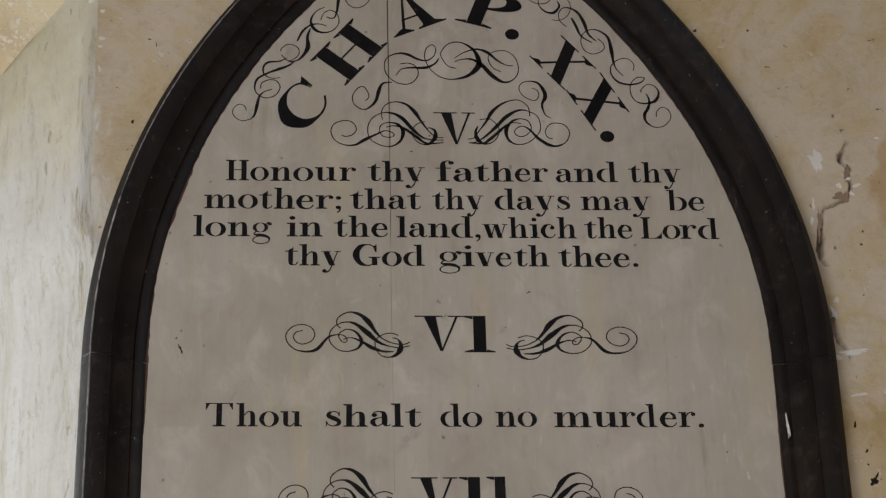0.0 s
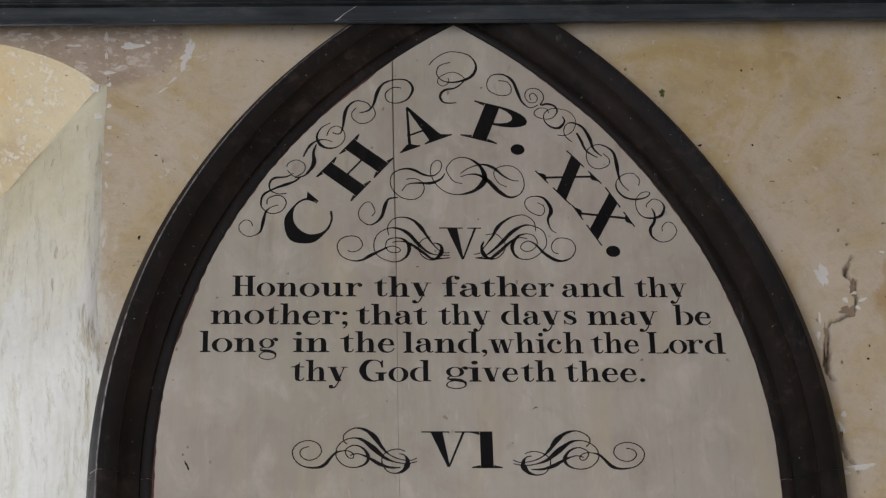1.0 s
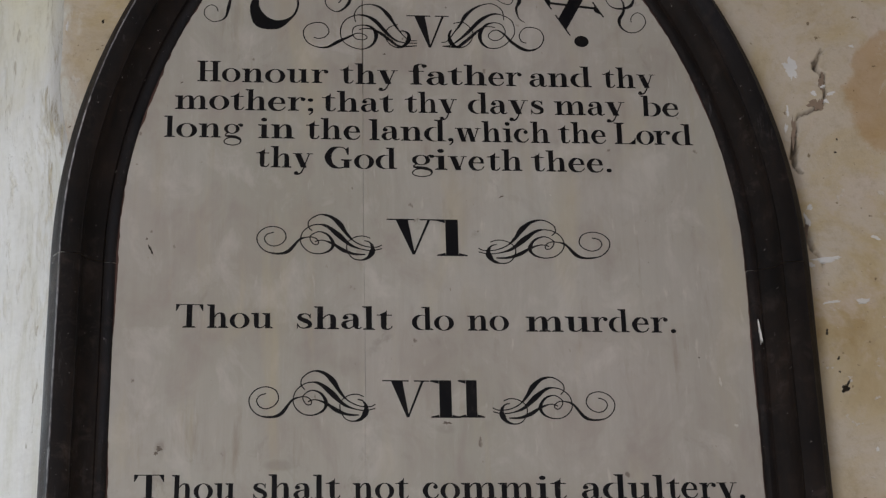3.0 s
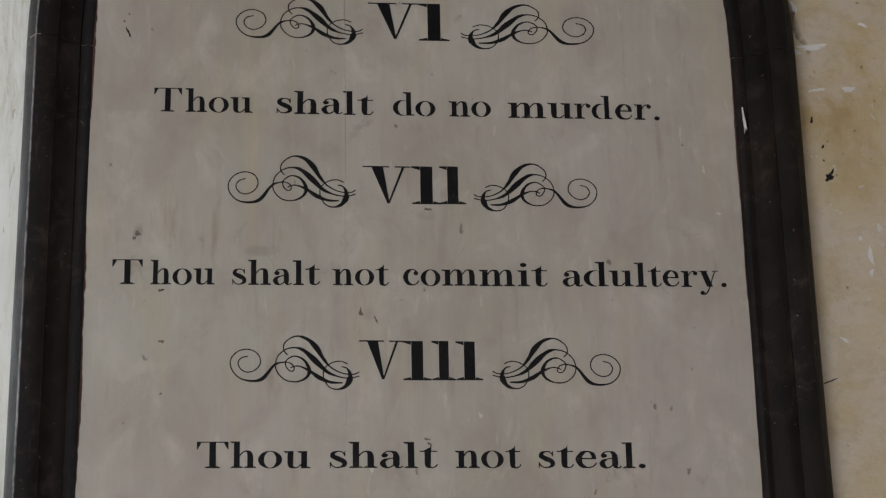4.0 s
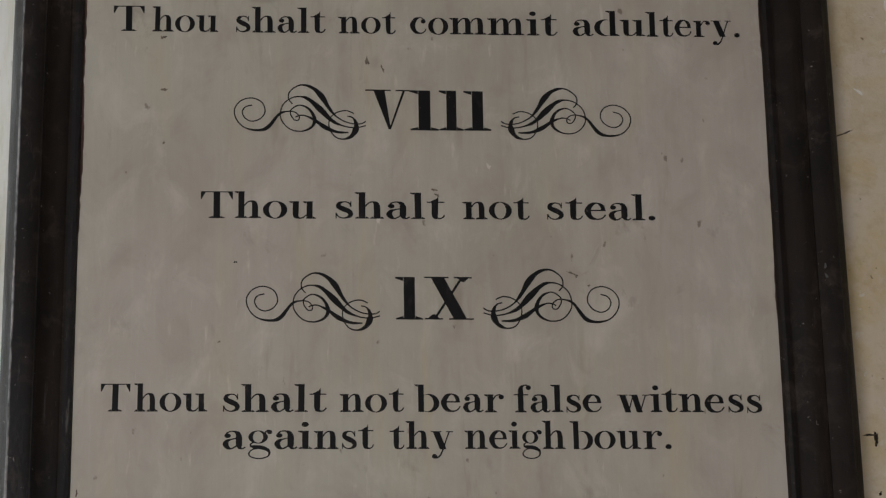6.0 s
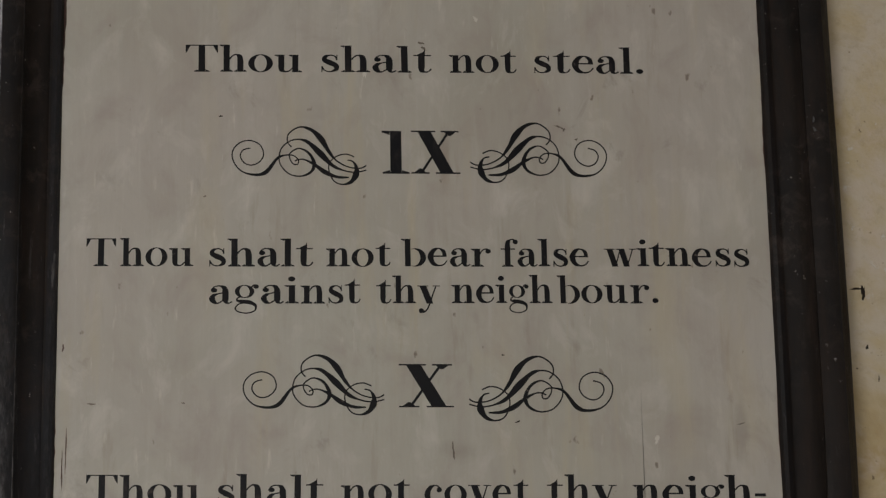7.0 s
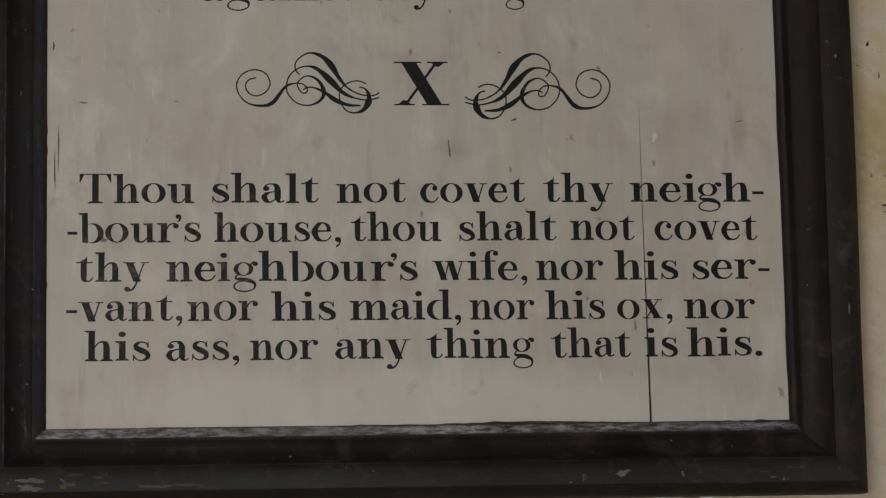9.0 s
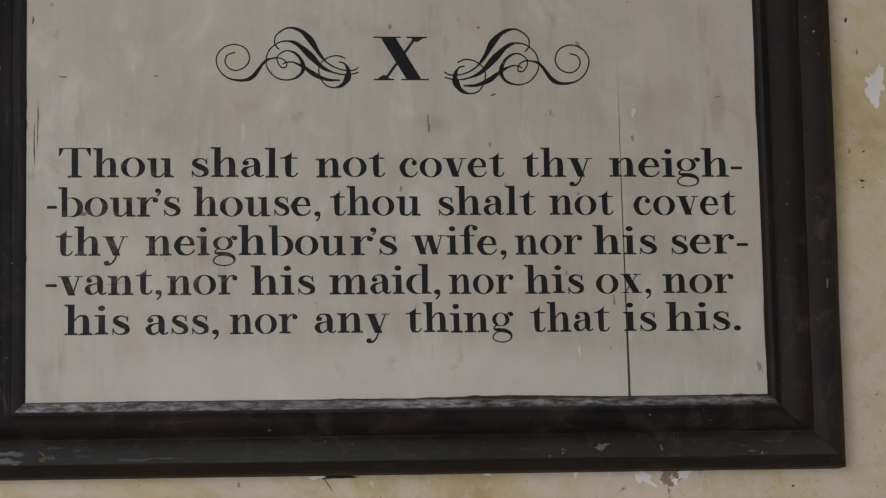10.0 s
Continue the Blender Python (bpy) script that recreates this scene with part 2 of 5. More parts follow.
def frame_paint(name, sx, sz, sheen_dirt=(0.020, 0.021, 0.025)):
    """Brown-black paint, rubbed grey on the beads and arrises, with painted sheen; sx, sz stretch its brush lines along
    the piece.
    """
    k = Mat(name, 0.42, 0.16)
    along = k.scaled(sx, 20, sz)
    brush = k.noise(2.2, 6, 0.65, along)
    col = k.ramp(k.noise(7, 6, 0.65), (0.35, (0.0068, 0.0056, 0.0053)), (0.62, (0.0150, 0.0108, 0.0090)), (0.8, (0.030, 0.0185, 0.013)))
    col = k.mix(k.ramp(brush, (0.50, 0.0), (0.72, 0.6)), col, (0.027, 0.0175, 0.0135))
    rub = attribute(k, "wear_sheen")
    n = k.noise(13, 7, 0.74, k.scaled(max(3, sx * 0.8), 8, max(3, sz * 0.8)))
    band = k.noise(2.6, 4, 0.6)
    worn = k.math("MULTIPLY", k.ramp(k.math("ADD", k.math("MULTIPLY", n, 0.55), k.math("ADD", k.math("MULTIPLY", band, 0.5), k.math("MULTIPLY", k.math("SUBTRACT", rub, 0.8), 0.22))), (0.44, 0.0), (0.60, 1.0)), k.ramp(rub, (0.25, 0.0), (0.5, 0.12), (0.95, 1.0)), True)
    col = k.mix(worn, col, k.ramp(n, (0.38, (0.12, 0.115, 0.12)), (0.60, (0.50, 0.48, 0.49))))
    # bluish skylight sheen put into the colour; grey-green dirt on the rail
    sheen_mask = k.math("MULTIPLY", k.ramp(k.noise(4, 5, 0.6), (0.3, 0.3), (0.7, 1.0)), k.ramp(rub, (0.12, 0.0), (0.36, 0.7)))
    col = k.mix(sheen_mask, col, sheen_dirt)
    scratch = k.math("MULTIPLY", k.ramp(k.noise(5, 6, 0.7, along), (0.60, 0.0), (0.68, 0.8)), k.ramp(k.noise(3.5, 3), (0.42, 0.0), (0.60, 1.0)))
    col = k.mix(k.math("MULTIPLY", scratch, k.ramp(rub, (0.05, 0.12), (0.4, 0.85))), col, (0.12, 0.115, 0.115))
    dry = k.math("MULTIPLY", k.ramp(k.noise(22, 7, 0.72, k.scaled(1.0, 1.0, 1.0), 0.4), (0.52, 0.0), (0.66, 0.8)), k.ramp(k.noise(3.1, 3), (0.42, 0.0), (0.62, 1.0)))
    col = k.mix(dry, col, (0.052, 0.040, 0.034))
    fleck = k.ramp(k.noise(105, 4, 0.6), (0.70, 0.0), (0.74, 0.9))
    col = k.mix(fleck, col, (0.30, 0.28, 0.26))
    return k.done(col, rough=k.ramp(brush, (0.3, 0.46), (0.7, 0.72)), bump=k.math("ADD", brush, k.math("MULTIPLY", n, 0.7)), depth=0.0022, strength=0.55)


def letter_paint():
    """Black lettering paint, thin in places."""
    k = Mat("black_lettering_paint", 0.55, 0.15)
    n = k.noise(9, 6, 0.65, k.scaled(2.2, 1, 1))
    col = k.ramp(n, (0.38, (0.0055, 0.0055, 0.007)), (0.66, (0.0095, 0.0085, 0.009)), (0.82, (0.032, 0.024, 0.02)))
    thin = k.ramp(k.noise(60, 4, 0.6), (0.66, 0.0), (0.74, 0.6))
    col = k.mix(thin, col, (0.20, 0.17, 0.145))
    rub = k.math("MULTIPLY", k.ramp(k.noise(26, 7, 0.74, k.scaled(1.6, 1, 0.8), 0.4), (0.52, 0.0), (0.68, 0.5)), k.ramp(k.noise(2.8, 4, 0.55), (0.48, 0.0), (0.62, 1.0)))
    col = k.mix(rub, col, (0.055, 0.042, 0.040))
    worn = k.math("MULTIPLY", k.near(-0.42, 0, 2.20, 0.22, 9, 0.16, 0.5, 6, 0.4), k.ramp(k.noise(38, 6, 0.72), (0.48, 0.0), (0.64, 0.75)))
    col = k.mix(worn, col, (0.10, 0.07, 0.06))
    return k.done(col, rough=k.ramp(n, (0.3, 0.4), (0.7, 0.6)))


def beam_paint(name, pale):
    k = Mat(name, 0.45, 0.4)
    g = k.noise(3, 6, 0.65, k.scaled(1.5, 18, 18))
    col = k.ramp(g, (0.35, (0.010 * pale, 0.0118 * pale, 0.0142 * pale)), (0.65, (0.022 * pale, 0.0268 * pale, 0.0315 * pale)))
    col = k.mix(k.ramp(k.noise(8, 6, 0.7), (0.55, 0.0), (0.72, 0.5)), col, (0.06, 0.068, 0.075))
    rub = k.math("MULTIPLY", k.ramp(k.noise(30, 7, 0.72, k.scaled(0.35, 1, 1)), (0.50, 0.0), (0.64, 0.7)), k.ramp(k.noise(5, 4), (0.40, 0.0), (0.60, 1.0)))
    col = k.mix(rub, col, (0.085, 0.09, 0.095))
    col = k.mix(k.ramp(k.noise(55, 2), (0.735, 0.0), (0.765, 0.9)), col, (0.42, 0.41, 0.38))
    return k.done(col, rough=k.ramp(g, (0.3, 0.35), (0.7, 0.6)), bump=g, depth=0.002, strength=0.4)


def simple(name, colour, rough=0.8, spread=0.15):
    k = Mat(name, rough, 0.2)
    dark = tuple(c * (1 - spread) for c in colour)
    return k.done(k.ramp(k.noise(6, 5), (0.3, dark), (0.7, colour)), bump=k.noise(40), depth=0.002)


M_PLASTER = plaster()
M_OCHRE = ochre()
M_WHITE = limewash()
M_PANEL = panel_paint()
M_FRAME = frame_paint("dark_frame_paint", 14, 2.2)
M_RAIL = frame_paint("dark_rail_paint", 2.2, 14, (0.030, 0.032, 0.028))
M_PAINT = letter_paint()
M_BEAM = beam_paint("blue_black_beam_paint", 1.0)
# beam paint again, lightened: bluish window light put into its colour
M_FILLET = beam_paint("lit_fillet_paint", 2.3)
M_EDGE = simple("red_brown_undercoat", (0.10, 0.052, 0.042), 0.7, 0.6)
M_CHIP = simple("bare_white_lime", (0.76, 0.74, 0.71), 0.9, 0.22)
M_BRICK = simple("bare_brown_plaster", (0.30, 0.22, 0.16), 0.95, 0.55)
M_PIT = simple("dark_pit", (0.03, 0.022, 0.015), 0.95, 0.5)
M_MOSS = simple("green_mould", (0.10, 0.11, 0.035), 0.95, 0.5)
M_FLAKE = simple("grey_paint_loss", (0.15, 0.15, 0.15), 0.85, 0.6)
M_RUST = simple("rusty_loss", (0.16, 0.11, 0.055), 0.9, 0.5)
M_PALE = simple("rubbed_pale_paint", (0.58, 0.55, 0.49), 0.7, 0.1)
M_STAIN = simple("grey_scuff", (0.20, 0.165, 0.135), 0.8, 0.4)
M_FLOOR = simple("pale_floor", (0.42, 0.39, 0.36), 0.8)
M_CEIL = simple("dark_ceiling", (0.10, 0.075, 0.05), 0.8)

# ---- structure ----
def mesh_object(name, verts, faces, mat, parent=None, smooth=False):
    me = bpy.data.meshes.new(name)
    me.from_pydata([tuple(v) for v in verts], [], faces)
    me.update()
    me.materials.append(mat)
    if smooth:
        me.polygons.foreach_set("use_smooth", [True] * len(me.polygons))
    ob = new(name, me)
    ob.parent = parent
    return ob


def part(name, bm, mat, parent=None, label="", smooth=False):
    """Links a bmesh as one mesh object under a thing or a part."""
    me = bpy.data.meshes.new(name)
    bm.to_mesh(me)
    bm.free()
    me.materials.append(mat)
    if smooth:
        me.polygons.foreach_set("use_smooth", [True] * len(me.polygons))
    ob = new(name, me)
    ob.parent = parent
    if label:
        ob["label"] = label
    return ob


def box(bm, x0, x1, y0, y1, z0, z1, bevel=0.0):
    vs = [bm.verts.new((x, y, z)) for x in (x0, x1) for y in (y0, y1) for z in (z0, z1)]
    fs = [bm.faces.new([vs[i] for i in q]) for q in ((0, 1, 3, 2), (4, 6, 7, 5), (0, 4, 5, 1), (2, 3, 7, 6), (0, 2, 6, 4), (1, 5, 7, 3))]
    if bevel:
        bmesh.ops.bevel(bm, geom=list({e for f in fs for e in f.edges}), offset=bevel, segments=2, affect="EDGES")
    return bm


def boxes(name, mat, *dims):
    bm = bmesh.new()
    for d in dims:
        box(bm, *d)
    return part(name, bm, mat)


WALL_Y = 0.03            # face of the board's wall
JAMB_X, JAMB_Z = -0.748, 4.825  # the reveal's near corner and where its head springs
SPLAY, FALL = 0.85, 0.42  # sideways and downward per metre of depth
DEEP = 0.66


def lump(x, z, scale=1.0):
    """Hand-laid unevenness of the plaster, in metres."""
    return scale * (0.006 * noise.noise((x * 2.1, z * 2.1, 3.0)) + 0.0035 * noise.noise((x * 6.5, z * 6.5, 8.0)) + 0.0012 * noise.noise((x * 24, z * 24, 1.0)))


def grid_sheet(name, us, vs, place, mat):
    verts = [place(u, v) for v in vs for u in us]
    n = len(us)
    faces = [(j * n + i, j * n + i + 1, (j + 1) * n + i + 1, (j + 1) * n + i) for j in range(len(vs) - 1) for i in range(n - 1)]
    return mesh_object(name, verts, faces, mat, smooth=True)


def head_z(x):
    """Height of the window head's front edge: a flat arch."""
    a = max((JAMB_X - x) / 0.35, 0)
    return JAMB_Z + (0.107 * (1 - (1 - a) ** 2.7) if a < 1 else 0.107 + 0.02 * min(a - 1, 2))


def run_distance(x, z, run):
    """Signed room from a crack's edge: below 0 inside it."""
    best = 1.0
    for (xa, za, wa), (xb, zb, wb) in zip(run, run[1:]):
        dx, dz = xb - xa, zb - za
        t = min(1, max(0, ((x - xa) * dx + (z - za) * dz) / (dx * dx + dz * dz)))
        best = min(best, math.hypot(x - xa - t * dx, z - za - t * dz) - wa - (wb - wa) * t)
    return best


# cracks of the wall: x, z and half width along each
CRACKS = (
    (((0.804, 4.408, 0.0008), (0.795, 4.392, 0.0010), (0.786, 4.372, 0.0045), (0.784, 4.357, 0.0028), (0.793, 4.350, 0.0016), (0.800, 4.345, 0.0042), (0.797, 4.321, 0.0018), (0.802, 4.306, 0.0020), (0.796, 4.287, 0.0026), (0.784, 4.269, 0.0030), (0.764, 4.258, 0.0018), (0.743, 4.250, 0.0016), (0.735, 4.235, 0.0018), (0.7300, 4.204, 0.0036), (0.7263, 4.175, 0.0065), (0.7225, 4.150, 0.0060), (0.7240, 4.130, 0.0030), (0.7337, 4.118, 0.0030)),),
    (((0.7266, 4.0124, 0.0030), (0.7322, 3.9922, 0.0050), (0.7350, 3.9672, 0.0030), (0.7422, 3.9422, 0.0025), (0.7616, 3.9174, 0.0020)),),
    (((0.4340, 1.8094, 0.0028), (0.4395, 1.7817, -0.0003), (0.4365, 1.7600, -0.0005), (0.4290, 1.7342, -0.0005)),),
    (((0.3680, 1.7960, -0.0006), (0.3541, 1.7877, -0.0004), (0.3440, 1.7559, -0.0003), (0.3404, 1.7358, -0.0003)),),
)
CRACKS = [c[0] for c in CRACKS]


def crack_depth(x, z):
    """0 on sound plaster, 1 inside a crack."""
    if x < 0.1 or not (1.6 < z < 1.9 or 3.8 < z < 4.6):
        return 0.0
    d = min(run_distance(x, z, c) for c in CRACKS) + 0.0022 * noise.noise((x * 210, z * 210, 0)) + 0.0016 * noise.noise((x * 70, z * 70, 4))
    return min(1.0, max(0.0, 0.5 - d / 0.0024))


# wall to the right of the reveal, with the rounded arris
R = 0.02
def wobble(z):
    """How the hand-made arris wanders."""
    low = min(1, max(0, (4.32 - z) / 0.3))
    return 0.045 * low * low * (3 - 2 * low) + 0.008 * noise.noise((z * 3.1, 5.0, 0.0)) + 0.003 * noise.noise((z * 14, 2.0, 0.0))


def wall_place(u, z):
    return (u + wobble(z) * min(1, max(0, (-0.62 - u) / 0.1)), WALL_Y - lump(u, z) + 0.028 * crack_depth(u, z), z)


def span(a, b, step):
    n = max(1, round((b - a) / step))
    return [a + (b - a) * i / n for i in range(n + 1)]


fine_z = [0.0, 0.6, 1.2, 1.5] + [1.66, 1.70] + span(1.72, 1.83, 0.0018) + span(1.834, 1.88, 0.006) + span(1.9, 3.9, 0.016) + span(3.92, 4.48, 0.0035) + span(4.5, 5.2, 0.016) + [5.6, 6.2]
fine_x = span(JAMB_X + R, 0.22, 0.016) + span(0.24, 0.32, 0.016) + span(0.325, 0.46, 0.0018) + span(0.475, 0.70, 0.016) + span(0.71, 0.90, 0.0035) + span(0.915, 1.15, 0.016) + [1.6, 2.6, 4.0]
wall = grid_sheet("wall_north", fine_x, fine_z, wall_place, M_PLASTER)
grime = wall.data.attributes.new("crack", "FLOAT", "POINT")
grime.data.foreach_set("value", [0.85 * crack_depth(v.co.x, v.co.z) for v in wall.data.vertices])
tagged(wall, "old limewashed plaster wall, ochre and cream, stained", "wall", kind="structure")


def jamb_place(u, z):
    """u: 0 at the wall's face, 1 at the window."""
    x0, y0 = JAMB_X + R + wobble(z), WALL_Y
    z = min(z, JAMB_Z - FALL * max(0, u - 0.1) / 0.9 * DEEP)
    if u < 0.1:   # rounded arris
        a = u / 0.1
        x, y = x0 - R * math.sin(a * 0.9) * 1.2, y0 + R * (1 - math.cos(a * 0.9)) * 0.9
        return (x, y - lump(JAMB_X + R, z) * (1 - a), z)
    d = (u - 0.1) / 0.9 * DEEP
    x, y = x0 - R * 0.94 - SPLAY * d, y0 + R * 0.34 + d
    k = lump(d + 4, z, 1.6)
    return (x - 0.6 * k, y - 0.75 * k, z)


jamb = grid_sheet("window_reveal", [i / 10 * 0.1 for i in range(6)] + span(0.1, 1.0, 0.025), [0.9, 1.3] + span(1.5, 5.0, 0.02) + [5.3], jamb_place, M_WHITE)
tagged(jamb, "splayed window reveal, limewashed white plaster", "window reveal", kind="structure")

# wall over the window head, and its sloping soffit; w: how far left of the reveal
HEAD_W = [0.35 * (1 - math.cos(math.pi / 2 * i / 22)) for i in range(23)] + span(0.40, 1.9, 0.05)


def over_place(w, v):
    z = head_z(JAMB_X - w) * (1 - v) + 6.2 * v if w >= 0 else JAMB_Z * (1 - v) + 6.2 * v
    x = JAMB_X - w
    return (x + wobble(z) * min(1, max(0, (x + 0.95) / 0.2)), WALL_Y - lump(x, z), z)


over = grid_sheet("wall_north_over_window", [3.2, 2.4] + HEAD_W[::-1] + [-R / 2, -R], [0, 0.004, 0.01, 0.02, 0.03, 0.04, 0.05, 0.06, 0.07, 0.08, 0.11, 0.15, 0.2, 0.3, 0.5, 1], over_place, M_PLASTER)
tagged(over, "old ochre plaster wall over the window", "wall", kind="structure")


def soffit_place(w, v):
    d = v * DEEP
    x, y, z = over_place(w, 0)
    k = lump(x + 9, v * 2 + 2, 1.5) * min(1, max(0, w) / 0.05) * min(1, v / 0.1)
    return (x - SPLAY * d, y + d, z - FALL * d - k)


soffit = grid_sheet("window_head", HEAD_W[::-1] + [-0.01, -0.02], span(0, 1, 0.02), soffit_place, M_OCHRE)
tagged(soffit, "sloping plastered window head, ochre limewash", "window head", kind="structure")

# the far side of the window and the wall beyond it
left_jamb = mesh_object("window_reveal_far", [(-2.75, WALL_Y, 0.9), (-2.3, WALL_Y + DEEP, 0.9), (-2.3, WALL_Y + DEEP, 5.3), (-2.75, WALL_Y, 5.3)], [(0, 1, 2, 3)], M_WHITE)
tagged(left_jamb, "splayed window reveal, limewashed white plaster", "window reveal", kind="structure")
tagged(boxes("wall_north_far", M_PLASTER, (-4.0, -2.75, WALL_Y, 0.75, 0, 5.3), (-2.75, JAMB_X, WALL_Y, 0.75, 0, 1.3)), "plain plaster wall under and beside the window", "wall", kind="structure")
# unseen room shell; ceiling dark and floor pale to steer the bounced light
tagged(boxes("floor", M_FLOOR, (-4.2, 4.2, -6.2, 0.8, -0.1, 0)), "pale floor out of view", "floor", kind="structure")
tagged(boxes("ceiling", M_CEIL, (-4.2, 4.2, -6.2, 0.8, 6.2, 6.3)), "dark ceiling out of view", "ceiling", kind="structure")
tagged(boxes("wall_west", M_PLASTER, (-4.2, -4.0, -6.2, 0.8, 0, 6.2)), "plain plaster wall", "wall", kind="structure")
tagged(boxes("wall_east", M_PLASTER, (4.0, 4.2, -6.2, 0.8, 0, 6.2)), "plain plaster wall", "wall", kind="structure")
tagged(boxes("wall_south", M_PLASTER, (-4.0, 4.0, -6.2, -6.0, 0, 6.2)), "plain plaster wall", "wall", kind="structure")

# beam across the top of the board
def beam():
    th = tagged(new("beam"), "blue-black painted timber beam with a lower fillet", "beam")
    y1 = -0.049
    part("beam_body", box(bmesh.new(), -4.0, 4.0, y1 - 0.024, y1, 0.043, 0.30, 0.004), M_BEAM, th)
    part("fillet", box(bmesh.new(), -4.0, 4.0, y1 - 0.012, y1, 0.0, 0.0425, 0.003), M_FILLET, th)
    for x, z in ((-0.319, 0.0586), (-0.156, 0.0570), (-0.044, 0.0690)):
        for name, mat, r, out, label in (("nail_lime", M_CHIP, 0.0068, 0.0006, "ring of pale lime round a nail"), ("nail_head", M_PIT, 0.0036, 0.0022, "dark iron nail head")):
            bm = bmesh.new()
            bmesh.ops.create_uvsphere(bm, u_segments=14, v_segments=8, radius=r)
            bmesh.ops.scale(bm, vec=(0.72, 0.3, 1.35), verts=bm.verts)
            bmesh.ops.translate(bm, vec=(x, y1 - 0.0235 - out, z), verts=bm.verts)
            part(name, bm, mat, th, label, True)
    for name, label, y, run in (
        ("lime_drip", "dried lime drip", y1 - 0.0246, ((0.759, 0.047, 0.0040), (0.757, 0.052, 0.0062), (0.758, 0.060, 0.0030), (0.756, 0.072, 0.0034), (0.757, 0.090, 0.0015))),
        ("scratch", "pale diagonal scratch", y1 - 0.0124, ((-0.252, 0.001, 0.0022), (-0.243, 0.009, 0.0012), (-0.230, 0.022, 0.0008), (-0.205, 0.0415, 0.0005))),
    ):
        n = len(run)
        mesh_object(name, [(x - w, y, z) for x, z, w in run] + [(x + w, y, z) for x, z, w in run], [(i, n + i, n + i + 1, i + 1) for i in range(n - 1)], M_CHIP, th)["label"] = label
    th.matrix_world = pose(0, 0, 4.9305, 0, -1.17, 0)
    return th


beam()

# ---- the painted board ----
BOARD = tagged(new("commandment_board"), "pointed-arch wooden text board, off-white with black lettering, dark moulded frame", "text board")
HALF, FOOT, SPRING = 0.600, 1.9415, 3.875
ARC_X, ARC_R = 0.690, 1.290   # centre and radius of the arch's inner edge


def arch_half(z, grow=0.0):
    """Half width of the pointed outline at height z."""
    if z <= SPRING:
        return HALF + grow
    return math.sqrt(max(0.0, (ARC_R + grow) ** 2 - (z - SPRING) ** 2)) - ARC_X


APEX = SPRING + math.sqrt(ARC_R ** 2 - ARC_X ** 2)


def panel_piece(x0, x1):
    """One upright board of the panel, between two joints, cut to the arch."""
    bm = bmesh.new()
    zs = span(FOOT - 0.02, SPRING, 0.05) + span(SPRING, APEX + 0.03, 0.02)[1:]
    front = []
    for z in zs:
        h = arch_half(z, 0.02)
        a, b = max(x0(z), -h), min(x1(z), h)
        if b - a < 1e-4:
            break
        front.append((bm.verts.new((a, 0, z)), bm.verts.new((b, 0, z))))
    for (a, b), (c, d) in zip(front, front[1:]):
        bm.faces.new((a, b, d, c))
    r = bmesh.ops.extrude_face_region(bm, geom=bm.faces[:])
    bmesh.ops.translate(bm, verts=[v for v in r["geom"] if isinstance(v, bmesh.types.BMVert)], vec=(0, 0.018, 0))
    bmesh.ops.recalc_face_normals(bm, faces=bm.faces[:])
    return bm


def upper_joint(z):
    return -0.1318 + 0.0006 * math.sin(z * 9)


def lower_joint(z):
    return 0.3690 + 0.0030 * min(1, max(0, (2.30 - z) / 0.35))


def gap(z, table):
    """Half width of an open joint at height z, eased between (height, half width) pairs."""
    for (za, wa), (zb, wb) in zip(table, table[1:]):
        if za <= z <= zb:
            return wa + (wb - wa) * (z - za) / (zb - za)
    return table[0][1] if z < table[0][0] else table[-1][1]


UPPER_GAP = ((1.9, 0.00004), (3.0, 0.00006), (3.6, 0.00020), (4.05, 0.0003), (4.3, 0.0006), (4.5, 0.0011), (4.96, 0.0013))
LOWER_GAP = ((1.93, 0.0021), (2.05, 0.0015), (2.2, 0.0009), (2.4, 0.0005), (2.5, 0.0), (5.0, 0.0))
part("panel_board", panel_piece(lambda z: -0.7, lambda z: upper_joint(z) - gap(z, UPPER_GAP)), M_PANEL, BOARD)
part("panel_board", panel_piece(lambda z: upper_joint(z) + gap(z, UPPER_GAP), lambda z: lower_joint(z) - gap(z, LOWER_GAP)), M_PANEL, BOARD)
part("panel_board", panel_piece(lambda z: lower_joint(z) + gap(z, LOWER_GAP), lambda z: 0.7), M_PANEL, BOARD)

# frame profile: outward from the inner edge, height above the panel, strength of wear and painted sheen
PROFILE = ((0.0, 0.0, 0.5), (0.001, 0.004, 0.6), (0.004, 0.010, 0.75), (0.010, 0.0125, 0.8), (0.016, 0.010, 0.7), (0.0195, 0.0075, 0.0), (0.0215, 0.0075, 0.0), (0.024, 0.010, 0.1),
           (0.034, 0.012, 0.06), (0.046, 0.017, 0.04), (0.056, 0.026, 0.05), (0.0615, 0.036, 0.15), (0.0635, 0.0405, 0.5), (0.0655, 0.039, 0.1), (0.075, 0.043, 0.3),
           (0.088, 0.0455, 0.36), (0.099, 0.0455, 0.36), (0.1025, 0.0450, 1.0), (0.1045, 0.0425, 0.4), (0.109, 0.036, 0.12), (0.115, 0.028, 0.1), (0.119, 0.021, 0.14),
           (0.121, 0.016, 0.1), (0.121, -0.03, 0.1))


